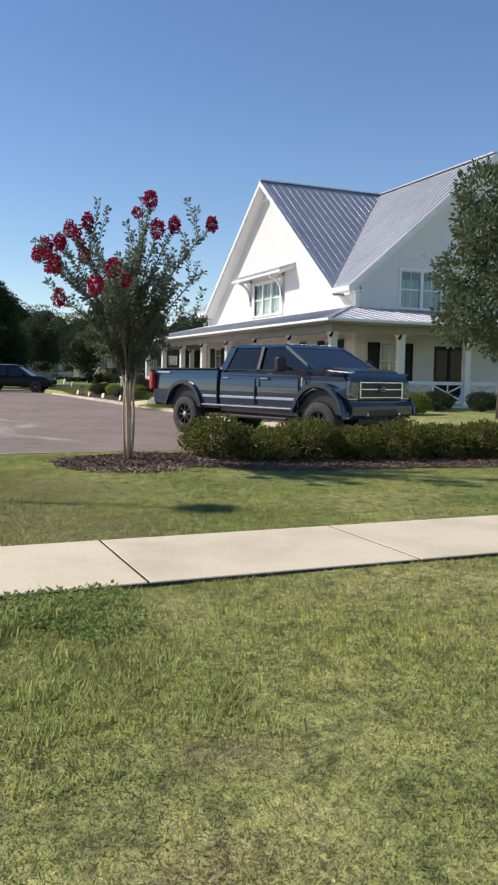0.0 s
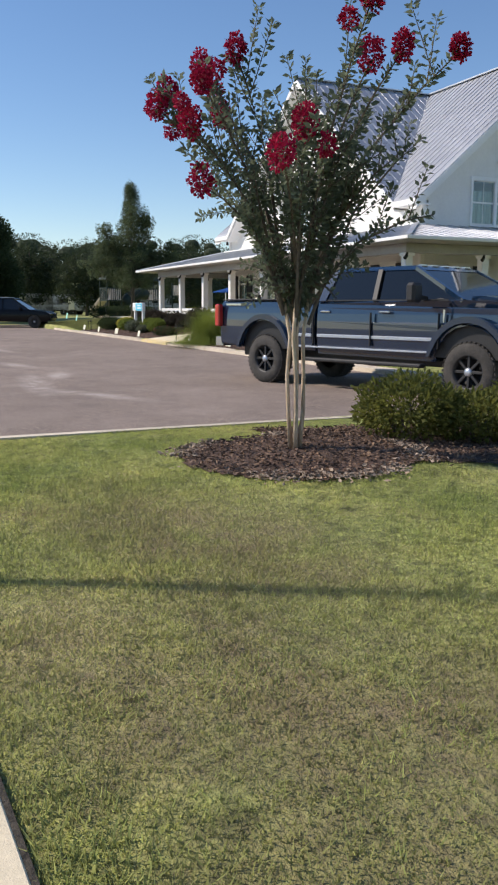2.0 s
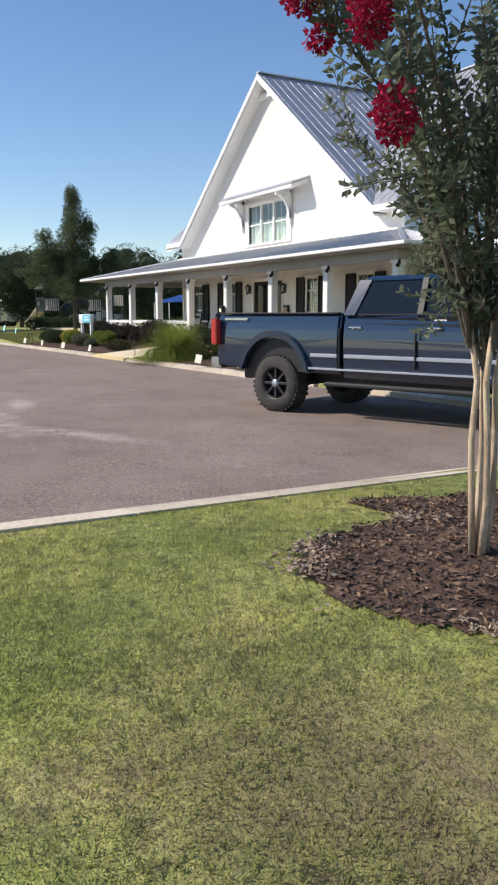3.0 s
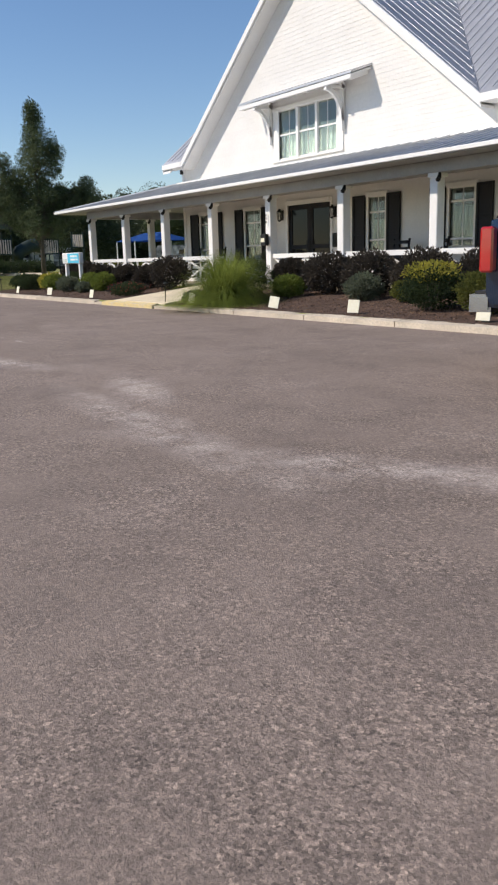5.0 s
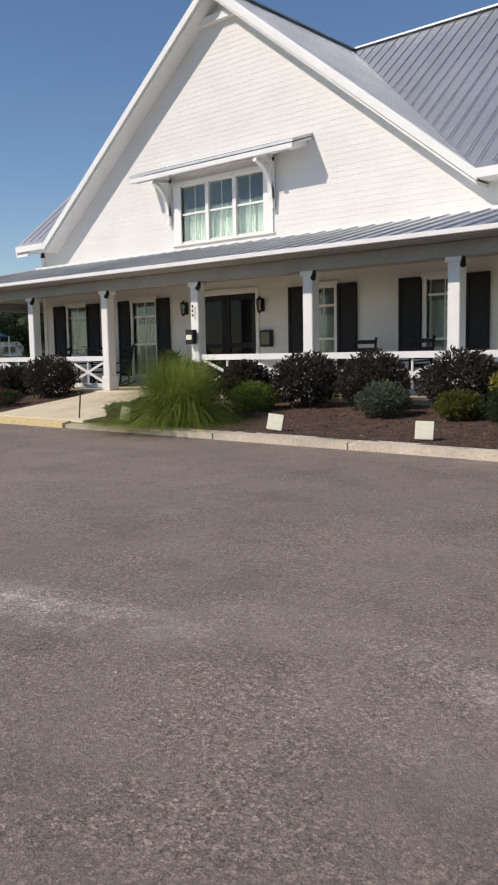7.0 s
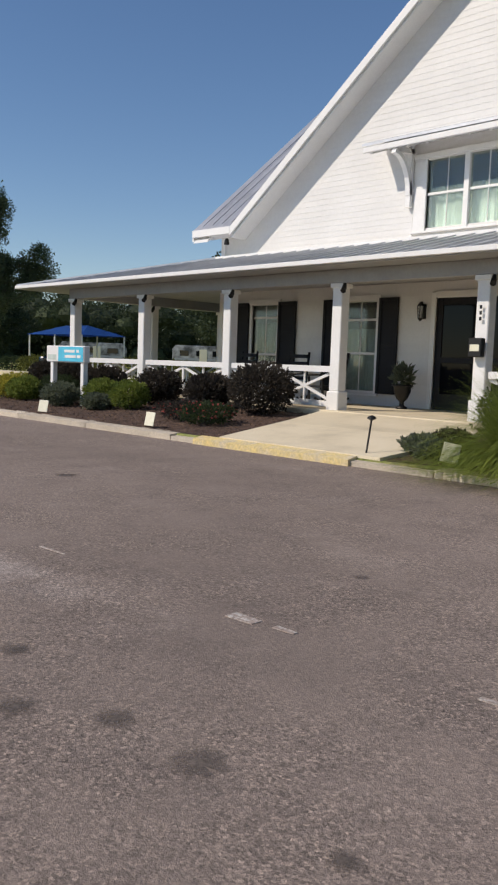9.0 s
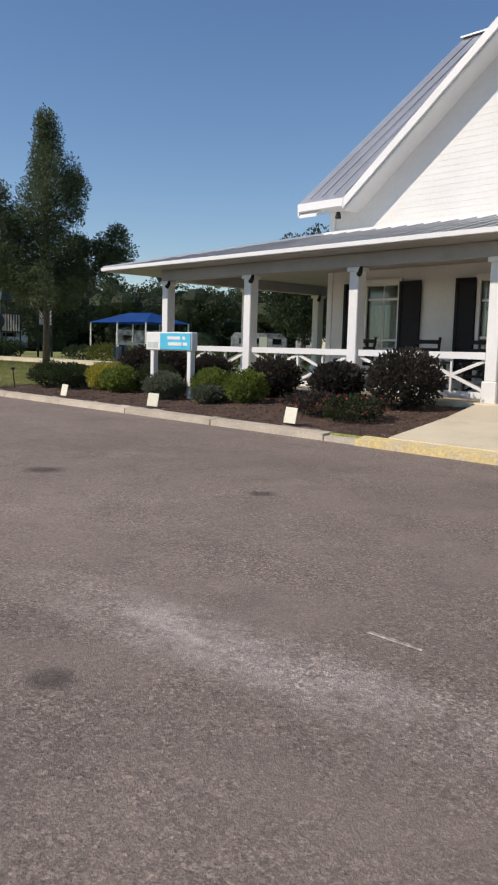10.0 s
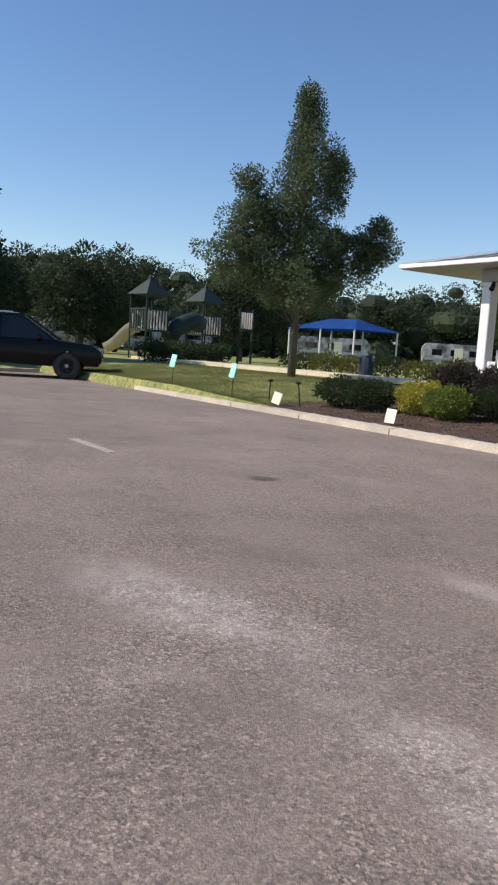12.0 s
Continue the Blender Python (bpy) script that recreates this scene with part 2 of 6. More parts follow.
M = dict(
    asphalt=asphalt_material(),
    lawn=lawn_material(),
    far_grass=material("far_grass", [(0.3, (0.09, 0.12, 0.04)), (0.7, (0.16, 0.17, 0.06))], 0.3, 0.95, fine=9),
    concrete=material("pale_concrete", [(0.25, (0.54, 0.455, 0.32)), (0.5, (0.70, 0.60, 0.425)), (0.8, (0.75, 0.65, 0.475))], 1.3, 0.88, fine=60, fine_amount=0.07, bump=0.25,
                      bump_scale=120, piece=0.06),
    kerb=material("kerb_concrete", [(0.3, (0.46, 0.395, 0.31)), (0.7, (0.68, 0.585, 0.46))], 2.2, 0.9, fine=40, fine_amount=0.2, bump=0.4, piece=0.1),
    yellow=material("worn_yellow_paint", [(0.35, (0.58, 0.49, 0.34)), (0.55, (0.68, 0.53, 0.24)), (0.8, (0.74, 0.56, 0.20))], 4, 0.75, fine=30, fine_amount=0.2),
    white_line=material("worn_white_paint", [(0.47, (0.33, 0.262, 0.222)), (0.62, (0.55, 0.51, 0.46))], 34, 0.85, fine=30),
    mulch=material("mulch", [(0.3, (0.05, 0.028, 0.018)), (0.7, (0.13, 0.075, 0.05))], 5, 0.95, fine=35, fine_amount=0.6, bump=1.0, bump_scale=40),
    earth=material("dark_damp_earth", [(0.3, (0.03, 0.024, 0.018)), (0.7, (0.075, 0.062, 0.045))], 8, 0.95, fine=50, fine_amount=0.5, bump=0.6),
    clover=leafy("clover_leaves", (0.125, 0.18, 0.05), (0.26, 0.325, 0.10), 0.3),
    mulch_chip=material("mulch_chips", [(0.3, (0.09, 0.055, 0.04)), (0.7, (0.22, 0.145, 0.105))], 5, 0.95, island=0.55),
    white=material("white_painted_wood", [(0.3, (0.70, 0.685, 0.655)), (0.7, (0.76, 0.745, 0.715))], 1.5, 0.5, fine=14, fine_amount=0.03, piece=0.015, bump=0.05),
    trim=material("white_trim_paint", [(0.3, (0.78, 0.77, 0.745)), (0.7, (0.84, 0.83, 0.805))], 2.0, 0.45, fine=25, fine_amount=0.03),
    roof=material("galvanised_roof_metal", [(0.3, (0.50, 0.51, 0.53)), (0.7, (0.60, 0.61, 0.63))], 0.7, 0.52, 0.92, fine=6, fine_amount=0.06, piece=0.05),
    # grey below the trim's white: the shade under the porch is put into this paint
    ceiling=material("shade_darkened_porch_paint", [(0.3, (0.32, 0.315, 0.31)), (0.7, (0.39, 0.385, 0.375))], 2, 0.6, fine=20, fine_amount=0.05),
    black=material("black_painted_wood", [(0.3, (0.006, 0.006, 0.008)), (0.7, (0.011, 0.011, 0.014))], 3, 0.7, fine=20, fine_amount=0.2),
    iron=material("black_iron", [(0.3, (0.012, 0.012, 0.012)), (0.7, (0.03, 0.029, 0.028))], 5, 0.5, 0.4),
    # dark base colour stands in for the shade of unlit rooms
    dark_room=material("shade_toned_interior", [(0.3, (0.10, 0.095, 0.09)), (0.7, (0.16, 0.15, 0.14))], 1, 0.9),
    blind=material("pale_curtain_cloth", [(0.3, (0.45, 0.52, 0.47)), (0.7, (0.62, 0.68, 0.62))], 3, 0.9, stretch=(6, 6, 0.4)),
    bark=material("smooth_pale_bark", [(0.3, (0.30, 0.20, 0.13)), (0.55, (0.52, 0.40, 0.28)), (0.75, (0.62, 0.52, 0.40))], 6, 0.75, fine=30, bump=0.3, stretch=(3, 3, 0.6)),
    brown_bark=material("brown_bark", [(0.3, (0.07, 0.055, 0.042)), (0.7, (0.16, 0.13, 0.105))], 6, 0.9, fine=20, bump=0.8, bump_scale=25, stretch=(3, 3, 0.5)),
    myrtle=leafy("crape_myrtle_leaves", (0.05, 0.07, 0.045), (0.145, 0.17, 0.115)),
    bloom=leafy("red_crape_blossom", (0.24, 0.004, 0.026), (0.42, 0.014, 0.07), 0.12, 0.35),
    holly=leafy("hedge_leaves", (0.035, 0.05, 0.014), (0.14, 0.145, 0.035)),
    pine=leafy("conifer_foliage", (0.05, 0.075, 0.04), (0.12, 0.15, 0.075), 0.25),
    oak=leafy("dark_oak_leaves", (0.022, 0.038, 0.018), (0.05, 0.075, 0.032), 0.25),
    wood_far=leafy("woodland_leaves", (0.022, 0.036, 0.02), (0.055, 0.074, 0.036), 0.2),
    purple=leafy("purple_bush_leaves", (0.026, 0.024, 0.021), (0.07, 0.058, 0.046), 0.2),
    green=leafy("fresh_green_leaves", (0.07, 0.11, 0.02), (0.17, 0.21, 0.045)),
    golden=leafy("golden_green_leaves", (0.16, 0.17, 0.025), (0.38, 0.34, 0.06)),
    boxwood=leafy("dark_boxwood_leaves", (0.015, 0.027, 0.012), (0.042, 0.062, 0.025)),
    grey_leaf=leafy("grey_green_leaves", (0.07, 0.085, 0.06), (0.13, 0.15, 0.10)),
    grass=leafy("lawn_grass", (0.165, 0.24, 0.066), (0.355, 0.405, 0.15), 0.15, 0.28, True, 0.9),
    strip_grass=leafy("deep_green_lawn_grass", (0.10, 0.135, 0.035), (0.20, 0.215, 0.07), 0.15, 0.3, True, 0.9),
    weed=leafy("lush_weed_grass", (0.20, 0.27, 0.075), (0.43, 0.46, 0.17), 0.3, 0.35, True),
    mulch_edge=material("sandy_bare_rim", [(0.3, (0.24, 0.17, 0.12)), (0.7, (0.42, 0.33, 0.25))], 14, 0.95, fine=50, fine_amount=0.4, bump=0.5),
    reed=leafy("ornamental_grass", (0.085, 0.135, 0.025), (0.25, 0.295, 0.065), 0.35),
    red_flower=leafy("faded_red_flowers", (0.30, 0.05, 0.045), (0.42, 0.10, 0.08), 0.2),
)


turf(M["grass"], (0.255, 0.21, 0.11), 9)


def glass(name, tint=(0.75, 0.82, 0.8), rough=0.02, clear=0.6):
    m = bpy.data.materials.new(name)
    m.use_nodes = True
    nt = m.node_tree
    b = nt.nodes["Principled BSDF"]
    b.inputs["Base Color"].default_value = (*tint, 1)
    b.inputs["Roughness"].default_value = rough
    b.inputs["Transmission Weight"].default_value = clear
    b.inputs["IOR"].default_value = 1.5
    return m


M["glass"] = glass("window_glass", (0.7, 0.8, 0.76), 0.02, 0.9)
M["tint"] = glass("dark_tinted_glass", (0.008, 0.010, 0.012), 0.03, 0.0)
M["door_glass"] = glass("dim_door_glass", (0.006, 0.007, 0.009), 0.05, 0.0)
M["door_glass"].node_tree.nodes["Principled BSDF"].inputs["Specular IOR Level"].default_value = 0.15
M["lens"] = glass("clear_lamp_glass", (0.8, 0.82, 0.85), 0.05, 0.8)


# ---- building blocks ----
def part(name, bm, mat, parent=None, label="", smooth=False):
    """Links a bmesh as one mesh object under a thing or a part."""
    me = bpy.data.meshes.new(name)
    bmesh.ops.recalc_face_normals(bm, faces=bm.faces)
    bm.to_mesh(me)
    bm.free()
    me.materials.append(M[mat])
    if smooth:
        me.polygons.foreach_set("use_smooth", [True] * len(me.polygons))
    ob = new(name, me)
    ob.parent = parent
    if label:
        ob["label"] = label
    return ob


def thing(name, label, category, at=(0, 0, 0), turn=0.0, group="", kind=""):
    ob = new(name)
    ob.matrix_basis = pose(*at, 0, 0, turn)
    return tagged(ob, label, category, group, kind)


def box(bm, x0, x1, y0, y1, z0, z1, bevel=0.0, m=None):
    vs = [bm.verts.new((x, y, z)) for z in (z0, z1) for x, y in ((x0, y0), (x1, y0), (x1, y1), (x0, y1))]
    fs = [bm.faces.new([vs[i] for i in f]) for f in ((3, 2, 1, 0), (4, 5, 6, 7), (0, 1, 5, 4), (1, 2, 6, 5), (2, 3, 7, 6), (3, 0, 4, 7))]
    if bevel:
        got = bmesh.ops.bevel(bm, geom=list({e for f in fs for e in f.edges}), offset=bevel, segments=1, affect="EDGES")
        vs = list({v for f in got["faces"] for v in f.verts} | {v for v in vs if v.is_valid})
    if m:
        bmesh.ops.transform(bm, matrix=m, verts=vs)
    return bm


def box_part(name, mat, parent, x0, x1, y0, y1, z0, z1, bevel=0.008, label="", m=None):
    return part(name, box(bmesh.new(), x0, x1, y0, y1, z0, z1, bevel, m), mat, parent, label)


def beam(bm, a, b, w, h, up=(0, 0, 1)):
    """A bar of w by h from a to b."""
    a, b = Vector(a), Vector(b)
    d = (b - a).normalized()
    s = d.cross(Vector(up)).normalized() * w / 2
    u = s.cross(d).normalized() * h / 2
    vs = [bm.verts.new(p + i * s + j * u) for p in (a, b) for i, j in ((-1, -1), (1, -1), (1, 1), (-1, 1))]
    for f in ((3, 2, 1, 0), (4, 5, 6, 7), (0, 1, 5, 4), (1, 2, 6, 5), (2, 3, 7, 6), (3, 0, 4, 7)):
        bm.faces.new([vs[i] for i in f])
    return bm


def tube(bm, pts, radii, n=8, cap=True):
    """A round tapered tube along pts."""
    rings = []
    pts = [Vector(p) for p in pts]
    for i, p in enumerate(pts):
        d = (pts[min(i + 1, len(pts) - 1)] - pts[max(i - 1, 0)]).normalized()
        s = d.orthogonal().normalized() if abs(d.z) < 0.95 else d.cross(Vector((0, 1, 0))).normalized()
        u = d.cross(s)
        rings.append([bm.verts.new(p + radii[i] * (math.cos(6.2832 * k / n) * s + math.sin(6.2832 * k / n) * u)) for k in range(n)])
    for a, b in zip(rings, rings[1:]):
        for k in range(n):
            bm.faces.new((a[k], a[(k + 1) % n], b[(k + 1) % n], b[k]))
    if cap:
        bm.faces.new(rings[0][::-1])
        bm.faces.new(rings[-1])
    return bm


def lathe(bm, profile, n=16, centre=(0, 0, 0), cap=True):
    """Turns (radius, height) rows round the upright axis."""
    c = Vector(centre)
    rings = [[bm.verts.new(c + Vector((r * math.cos(6.2832 * k / n), r * math.sin(6.2832 * k / n), z))) for k in range(n)] for r, z in profile]
    for a, b in zip(rings, rings[1:]):
        for k in range(n):
            bm.faces.new((a[k], a[(k + 1) % n], b[(k + 1) % n], b[k]))
    if cap:
        bm.faces.new(rings[0][::-1])
        bm.faces.new(rings[-1])
    return bm


def slab(bm, pts, thick, down=None):
    """A flat polygon given thickness along down."""
    d = Vector(down or (0, 0, -1)) * thick
    top = [bm.verts.new(p) for p in pts]
    low = [bm.verts.new(Vector(p) + d) for p in pts]
    bm.faces.new(top)
    bm.faces.new(low[::-1])
    for i in range(len(pts)):
        j = (i + 1) % len(pts)
        bm.faces.new((top[j], top[i], low[i], low[j]))
    return bm


def soup(name, verts, faces, mat, parent=None, label=""):
    """A mesh of many small loose pieces from arrays."""
    me = bpy.data.meshes.new(name)
    me.from_pydata(verts, [], faces)
    me.materials.append(M[mat])
    ob = new(name, me)
    ob.parent = parent
    if label:
        ob["label"] = label
    return ob


def leaf_arrays(rng, centres, outward, size, long=1.9, lift=0.3, spread=1.0, flat=1.0):
    """Folded leaf blades: each one four corners, two faces along its midrib."""
    n = len(centres)
    d = outward + rng.normal(0, 0.55 * spread, (n, 3))
    d[:, 2] = d[:, 2] * flat + lift
    d /= np.linalg.norm(d, axis=1)[:, None] + 1e-6
    r = rng.normal(0, 1, (n, 3))
    s = np.cross(d, r)
    s /= np.linalg.norm(s, axis=1)[:, None] + 1e-6
    k = size * rng.uniform(0.65, 1.35, (n, 1))
    nrm = np.cross(s, d)
    a = centres
    b = centres + d * k * long * 0.5 + s * k * 0.5 + nrm * k * 0.12
    c = centres + d * k * long
    e = centres + d * k * long * 0.5 - s * k * 0.5 + nrm * k * 0.12
    v = np.stack([a, b, c, e], 1).reshape(-1, 3)
    i = np.arange(n)[:, None] * 4
    f = np.concatenate([i + np.array([[0, 1, 2]]), i + np.array([[0, 2, 3]])], 1).reshape(-1, 3)
    return v, f


def leaves(name, mat, parent, rng, centres, outward, size, long=1.9, lift=0.3, label="", spread=1.0, flat=1.0):
    v, f = leaf_arrays(rng, np.asarray(centres), np.asarray(outward), size, long, lift, spread, flat)
    return soup(name, v.tolist(), f.tolist(), mat, parent, label)


# ---- ground, road, kerbs, walks ----
ROAD_X, BED_Y, LAWN_Z = -11.85, 9.05, 0.10


def smooth01(v):
    v = min(1.0, max(0.0, v))
    return v * v * (3 - 2 * v)


def ground_z(x, y):
    """Height of the land."""
    if y < BED_Y + 0.08:
        if x < ROAD_X + 0.08:
            if x < -52:
                return 0.12 * smooth01((-52.3 - x) / 0.8) - 0.06 * (1 - smooth01((-52.3 - x) / 0.8))
            return -0.06
        mound = 0.09 * math.exp(-((x + 9.9) ** 2 + (y - 3.9) ** 2) / 1.1)
        return LAWN_Z + mound + 0.006 * noise.noise((x * 1.5, y * 1.5, 0)) + 0.05 * smooth01((y - 4) / 5) * smooth01((-7 - x) / 1.5)
    rise = 0.085 + 0.22 * smooth01((y - BED_Y) / 4.0)
    if x < -40:
        rise += 0.12 * smooth01((-40 - x) / 5)
    if x > ROAD_X:
        rise = max(rise, 0.2)
    if x > -8.5:
        rise += (LAWN_Z + 0.2 * smooth01((y - 12) / 5) - rise) * smooth01((x + 8.5) / 1.5)
    return rise + 0.01 * noise.noise((x * 1.3, y * 1.3, 3))


def lines(lo, hi, step, extra):
    return sorted(set([round(lo + i * step, 3) for i in range(int((hi - lo) / step) + 1)] + extra))


gx = lines(-70, 6, 0.5, [-1800, -700, -300, -160, -110, -85, -52.3, -52.0, ROAD_X, ROAD_X + 0.1, 12, 25, 60, 200, 700, 1800])
gy = lines(-10, 32, 0.5, [-1800, -700, -250, -100, -50, -25, BED_Y, BED_Y + 0.1, 45, 70, 110, 160, 300, 700, 1800])
bm = bmesh.new()
grid = [[bm.verts.new((x, y, ground_z(x, y))) for y in gy] for x in gx]
for i in range(len(gx) - 1):
    for j in range(len(gy) - 1):
        bm.faces.new((grid[i][j], grid[i + 1][j], grid[i + 1][j + 1], grid[i][j + 1]))
ground = tagged(part("ground", bm, "lawn", smooth=True), "mown green and straw-coloured lawn ground", "ground", kind="structure")

road = new("road", bpy.data.meshes.new("road"))
bm = slab(bmesh.new(), [(-52.2, -60, 0), (ROAD_X - 0.02, -60, 0), (ROAD_X - 0.02, BED_Y, 0), (-52.2, BED_Y, 0)], 0.2)
bm.to_mesh(road.data)
bm.free()
road.data.materials.append(M["asphalt"])
tagged(road, "worn brown-grey asphalt parking lot", "road", kind="structure")

# worn white stall line and paint scraps
for name, x0, x1, y0, y1 in (("stall_line", -37.36, -36.35, 4.53, 4.63), ("paint_scrap", -23.62, -23.28, 4.505, 4.532), ("paint_scrap", -24.27, -24.17, 4.515, 4.545),
                             ("paint_scrap", -25.19, -25.08, 4.505, 4.54), ("paint_scrap", -25.42, -25.27, 4.46, 4.53), ("paint_scrap", -26.98, -26.75, 4.49, 4.51)):
    tagged(part(name, slab(bmesh.new(), [(x0, y0, 0.004), (x1, y0 + 0.01, 0.004), (x1, y1, 0.004), (x0, y1, 0.004)], 0.004), "white_line"),
           "worn white paint mark on the asphalt", "road marking", kind="structure")

# stains on the asphalt, flat splashes with uneven rims
M["stain"] = material("oil_stained_asphalt", [(0.3, (0.10, 0.082, 0.07)), (0.7, (0.20, 0.16, 0.135))], 6, 0.85, fine=60, fine_amount=0.4, bump=0.5, bump_scale=140)
nt = M["stain"].node_tree
co, ln, see, mx = nt.nodes.new("ShaderNodeTexCoord"), nt.nodes.new("ShaderNodeVectorMath"), nt.nodes.new("ShaderNodeBsdfTransparent"), nt.nodes.new("ShaderNodeMixShader")
ln.operation = "LENGTH"
nt.links.new(co.outputs["Object"], ln.inputs[0])
nt.links.new(ramp(nt, ln.outputs["Value"], [(0.03, (0.75, 0.75, 0.75)), (0.18, (0, 0, 0))]), mx.inputs[0])
nt.links.new(see.outputs[0], mx.inputs[1])
nt.links.new(nt.nodes["Principled BSDF"].outputs[0], mx.inputs[2])
nt.links.new(mx.outputs[0], nt.nodes["Material Output"].inputs[0])
rng = np.random.default_rng(3)
for x, y, r in ((-24.90, 3.54, 0.075), (-24.53, 3.55, 0.09), (-25.16, 3.36, 0.07), (-25.45, 5.43, 0.05), (-24.01, 3.51, 0.045), (-31.07, 5.34, 0.18), (-25.6, 3.6, 0.07), (-27.3, 3.4, 0.09), (-34.8, 5.2, 0.15), (-29.3, 6.1, 0.12)):
    bm = bmesh.new()
    vs = [bm.verts.new((x + r * (1 + rng.normal(0, 0.3)) * math.cos(a), y + r * 0.75 * (1 + rng.normal(0, 0.3)) * math.sin(a), 0.004)) for a in np.linspace(0, 6.28, 19)[:-1]]
    bm.faces.new(vs)
    bmesh.ops.translate(bm, verts=bm.verts, vec=(-x, -y, 0))
    ob = part("oil_stain", bm, "stain")
    ob.location, ob.scale = (x, y, 0), (r / 0.16, r / 0.16, 1)
    for v in ob.data.vertices:
        v.co.x, v.co.y = v.co.x * 0.2 / r, v.co.y * 0.2 / r
    tagged(ob, "dark oil stain on the asphalt", "stain", kind="structure")

# kerbs: lengths of concrete with joints between them
kerb = thing("kerb", "pale concrete kerb along the planted bed", "kerb", kind="structure")
KERB_END = -45.8
for i in range(14):
    x0 = KERB_END + i * 2.05
    x1 = x0 + 2.03
    if x1 > -18.0:
        break
    mat = "yellow" if -30.75 < (x0 + x1) / 2 < -28.1 else "kerb"
    low = 0.06 if mat == "yellow" else 0.085
    b = slab(bmesh.new(), [(x0, BED_Y - 0.02, low * 0.9), (x1, BED_Y - 0.02, low * 0.9), (x1, BED_Y + 0.2, low + 0.012), (x0, BED_Y + 0.2, low + 0.012)], 0.3)
    part("kerb_stone", b, "kerb", kerb)
for i in range(7):
    x0 = -18.1 + i * 2.05
    part("kerb_stone", slab(bmesh.new(), [(x0, BED_Y - 0.02, 0.08), (x0 + 2.03, BED_Y - 0.02, 0.08), (x0 + 2.03, BED_Y + 0.2, 0.1), (x0, BED_Y + 0.2, 0.1)], 0.3), "kerb", kerb)
part("painted_edge", slab(bmesh.new(), [(-30.95, BED_Y - 0.06, 0.07), (-28.4, BED_Y - 0.06, 0.07), (-28.4, BED_Y + 0.1, 0.105), (-30.95, BED_Y + 0.1, 0.105)], 0.2), "yellow", kerb, "worn yellow painted kerb edge")
lawn_kerb = thing("kerb", "pale concrete kerb along the lawn", "kerb", kind="structure")
for i in range(-9, 9):
    y0 = 1.05 + i * 0.9
    part("kerb_stone", slab(bmesh.new(), [(ROAD_X - 0.2, y0, 0.02), (ROAD_X + 0.02, y0, 0.10), (ROAD_X + 0.24, y0, 0.118), (ROAD_X + 0.24, y0 + 0.892, 0.118), (ROAD_X + 0.02, y0 + 0.892, 0.10), (ROAD_X - 0.2, y0 + 0.892, 0.02)], 0.25), "kerb", lawn_kerb)
end_kerb = thing("kerb", "low concrete kerb at the far end of the lot", "kerb", kind="structure")
for i in range(10):
    part("kerb_stone", slab(bmesh.new(), [(-52.4, -12 + i * 2.1, 0.1), (-52.15, -12 + i * 2.1, 0.1), (-52.15, -9.92 + i * 2.1, 0.1), (-52.4, -9.92 + i * 2.1, 0.1)], 0.3), "kerb", end_kerb)

# footpaths: cast slabs with tooled joints
def slant(bm):
    """Turns the walk slightly away past the crossing."""
    for v in bm.verts:
        v.co.y += 0.052 * min(0.0, v.co.x + 6.1)
    return bm


path_across = thing("pavement", "pale concrete footpath crossing the lawn", "footpath", kind="structure")
ys = [1.458, 2.57, 4.1, 5.63, 7.16, 8.69, 10.2, 11.7]
for a, b in zip(ys, ys[1:]):
    part("paving_slab", box(bmesh.new(), -6.11, -5.07, a + 0.006, b - 0.006, -0.1, LAWN_Z + 0.021, 0.004), "concrete", path_across)
path_along = thing("pavement", "pale concrete footpath leading to the parking lot", "footpath", kind="structure")
xs = [-11.58, -10.3, -9.0, -7.7, -6.9, -6.12, -5.07, -3.8, -2.55, -1.3, -0.05, 1.2, 2.5]
for a, b in zip(xs, xs[1:]):
    part("paving_slab", slant(box(bmesh.new(), a + 0.006, b - 0.006, 0.3, 1.455, -0.1, LAWN_Z + 0.020, 0.004)), "concrete", path_along)
part("joint_bed", box(bmesh.new(), -6.1, -5.08, 1.449, 11.7, -0.1, LAWN_Z + 0.0185), "earth", path_across)
part("joint_bed", box(bmesh.new(), -6.1, 2.4, 0.31, 1.449, -0.1, LAWN_Z + 0.0172), "earth", path_along)
part("joint_bed", slant(box(bmesh.new(), -11.57, -6.1, 0.31, 1.449, -0.1, LAWN_Z + 0.0172)), "earth", path_along)
# bare earth where the lawn is trimmed back from the slabs
for x0, x1, y0, y1, owner in ((-5.076, -5.063, 1.46, 11.7, path_across), (-6.128, -6.104, 1.46, 11.7, path_across), (-11.55, -6.1, 1.448, 1.47, path_along),
                              (-5.08, 2.4, 1.448, 1.462, path_along), (-11.55, -6.1, 0.285, 0.305, path_along), (-6.1, 2.4, 0.285, 0.305, path_along)):
    part("earth_edge", slant(box(bmesh.new(), x0, x1, y0, y1, -0.1, LAWN_Z + 0.015)) if x1 < -6.09 and owner is path_along else box(bmesh.new(), x0, x1, y0, y1, -0.1, LAWN_Z + 0.015), "earth", owner)
entry_walk = thing("pavement", "pale concrete entrance walk sloping up to the porch", "footpath", kind="structure")
for a, b, za, zb in ((BED_Y + 0.1, 10.7, 0.115, 0.24), (10.715, 12.2, 0.24, 0.35)):
    part("paving_slab", slab(bmesh.new(), [(-31.0 if b > 11 else -30.62, a, za), (-28.1, a, za), (-28.5 if b > 11 else -28.1, b, zb), (-31.5 if b > 11 else -31.0, b, zb)], 0.2), "concrete", entry_walk)
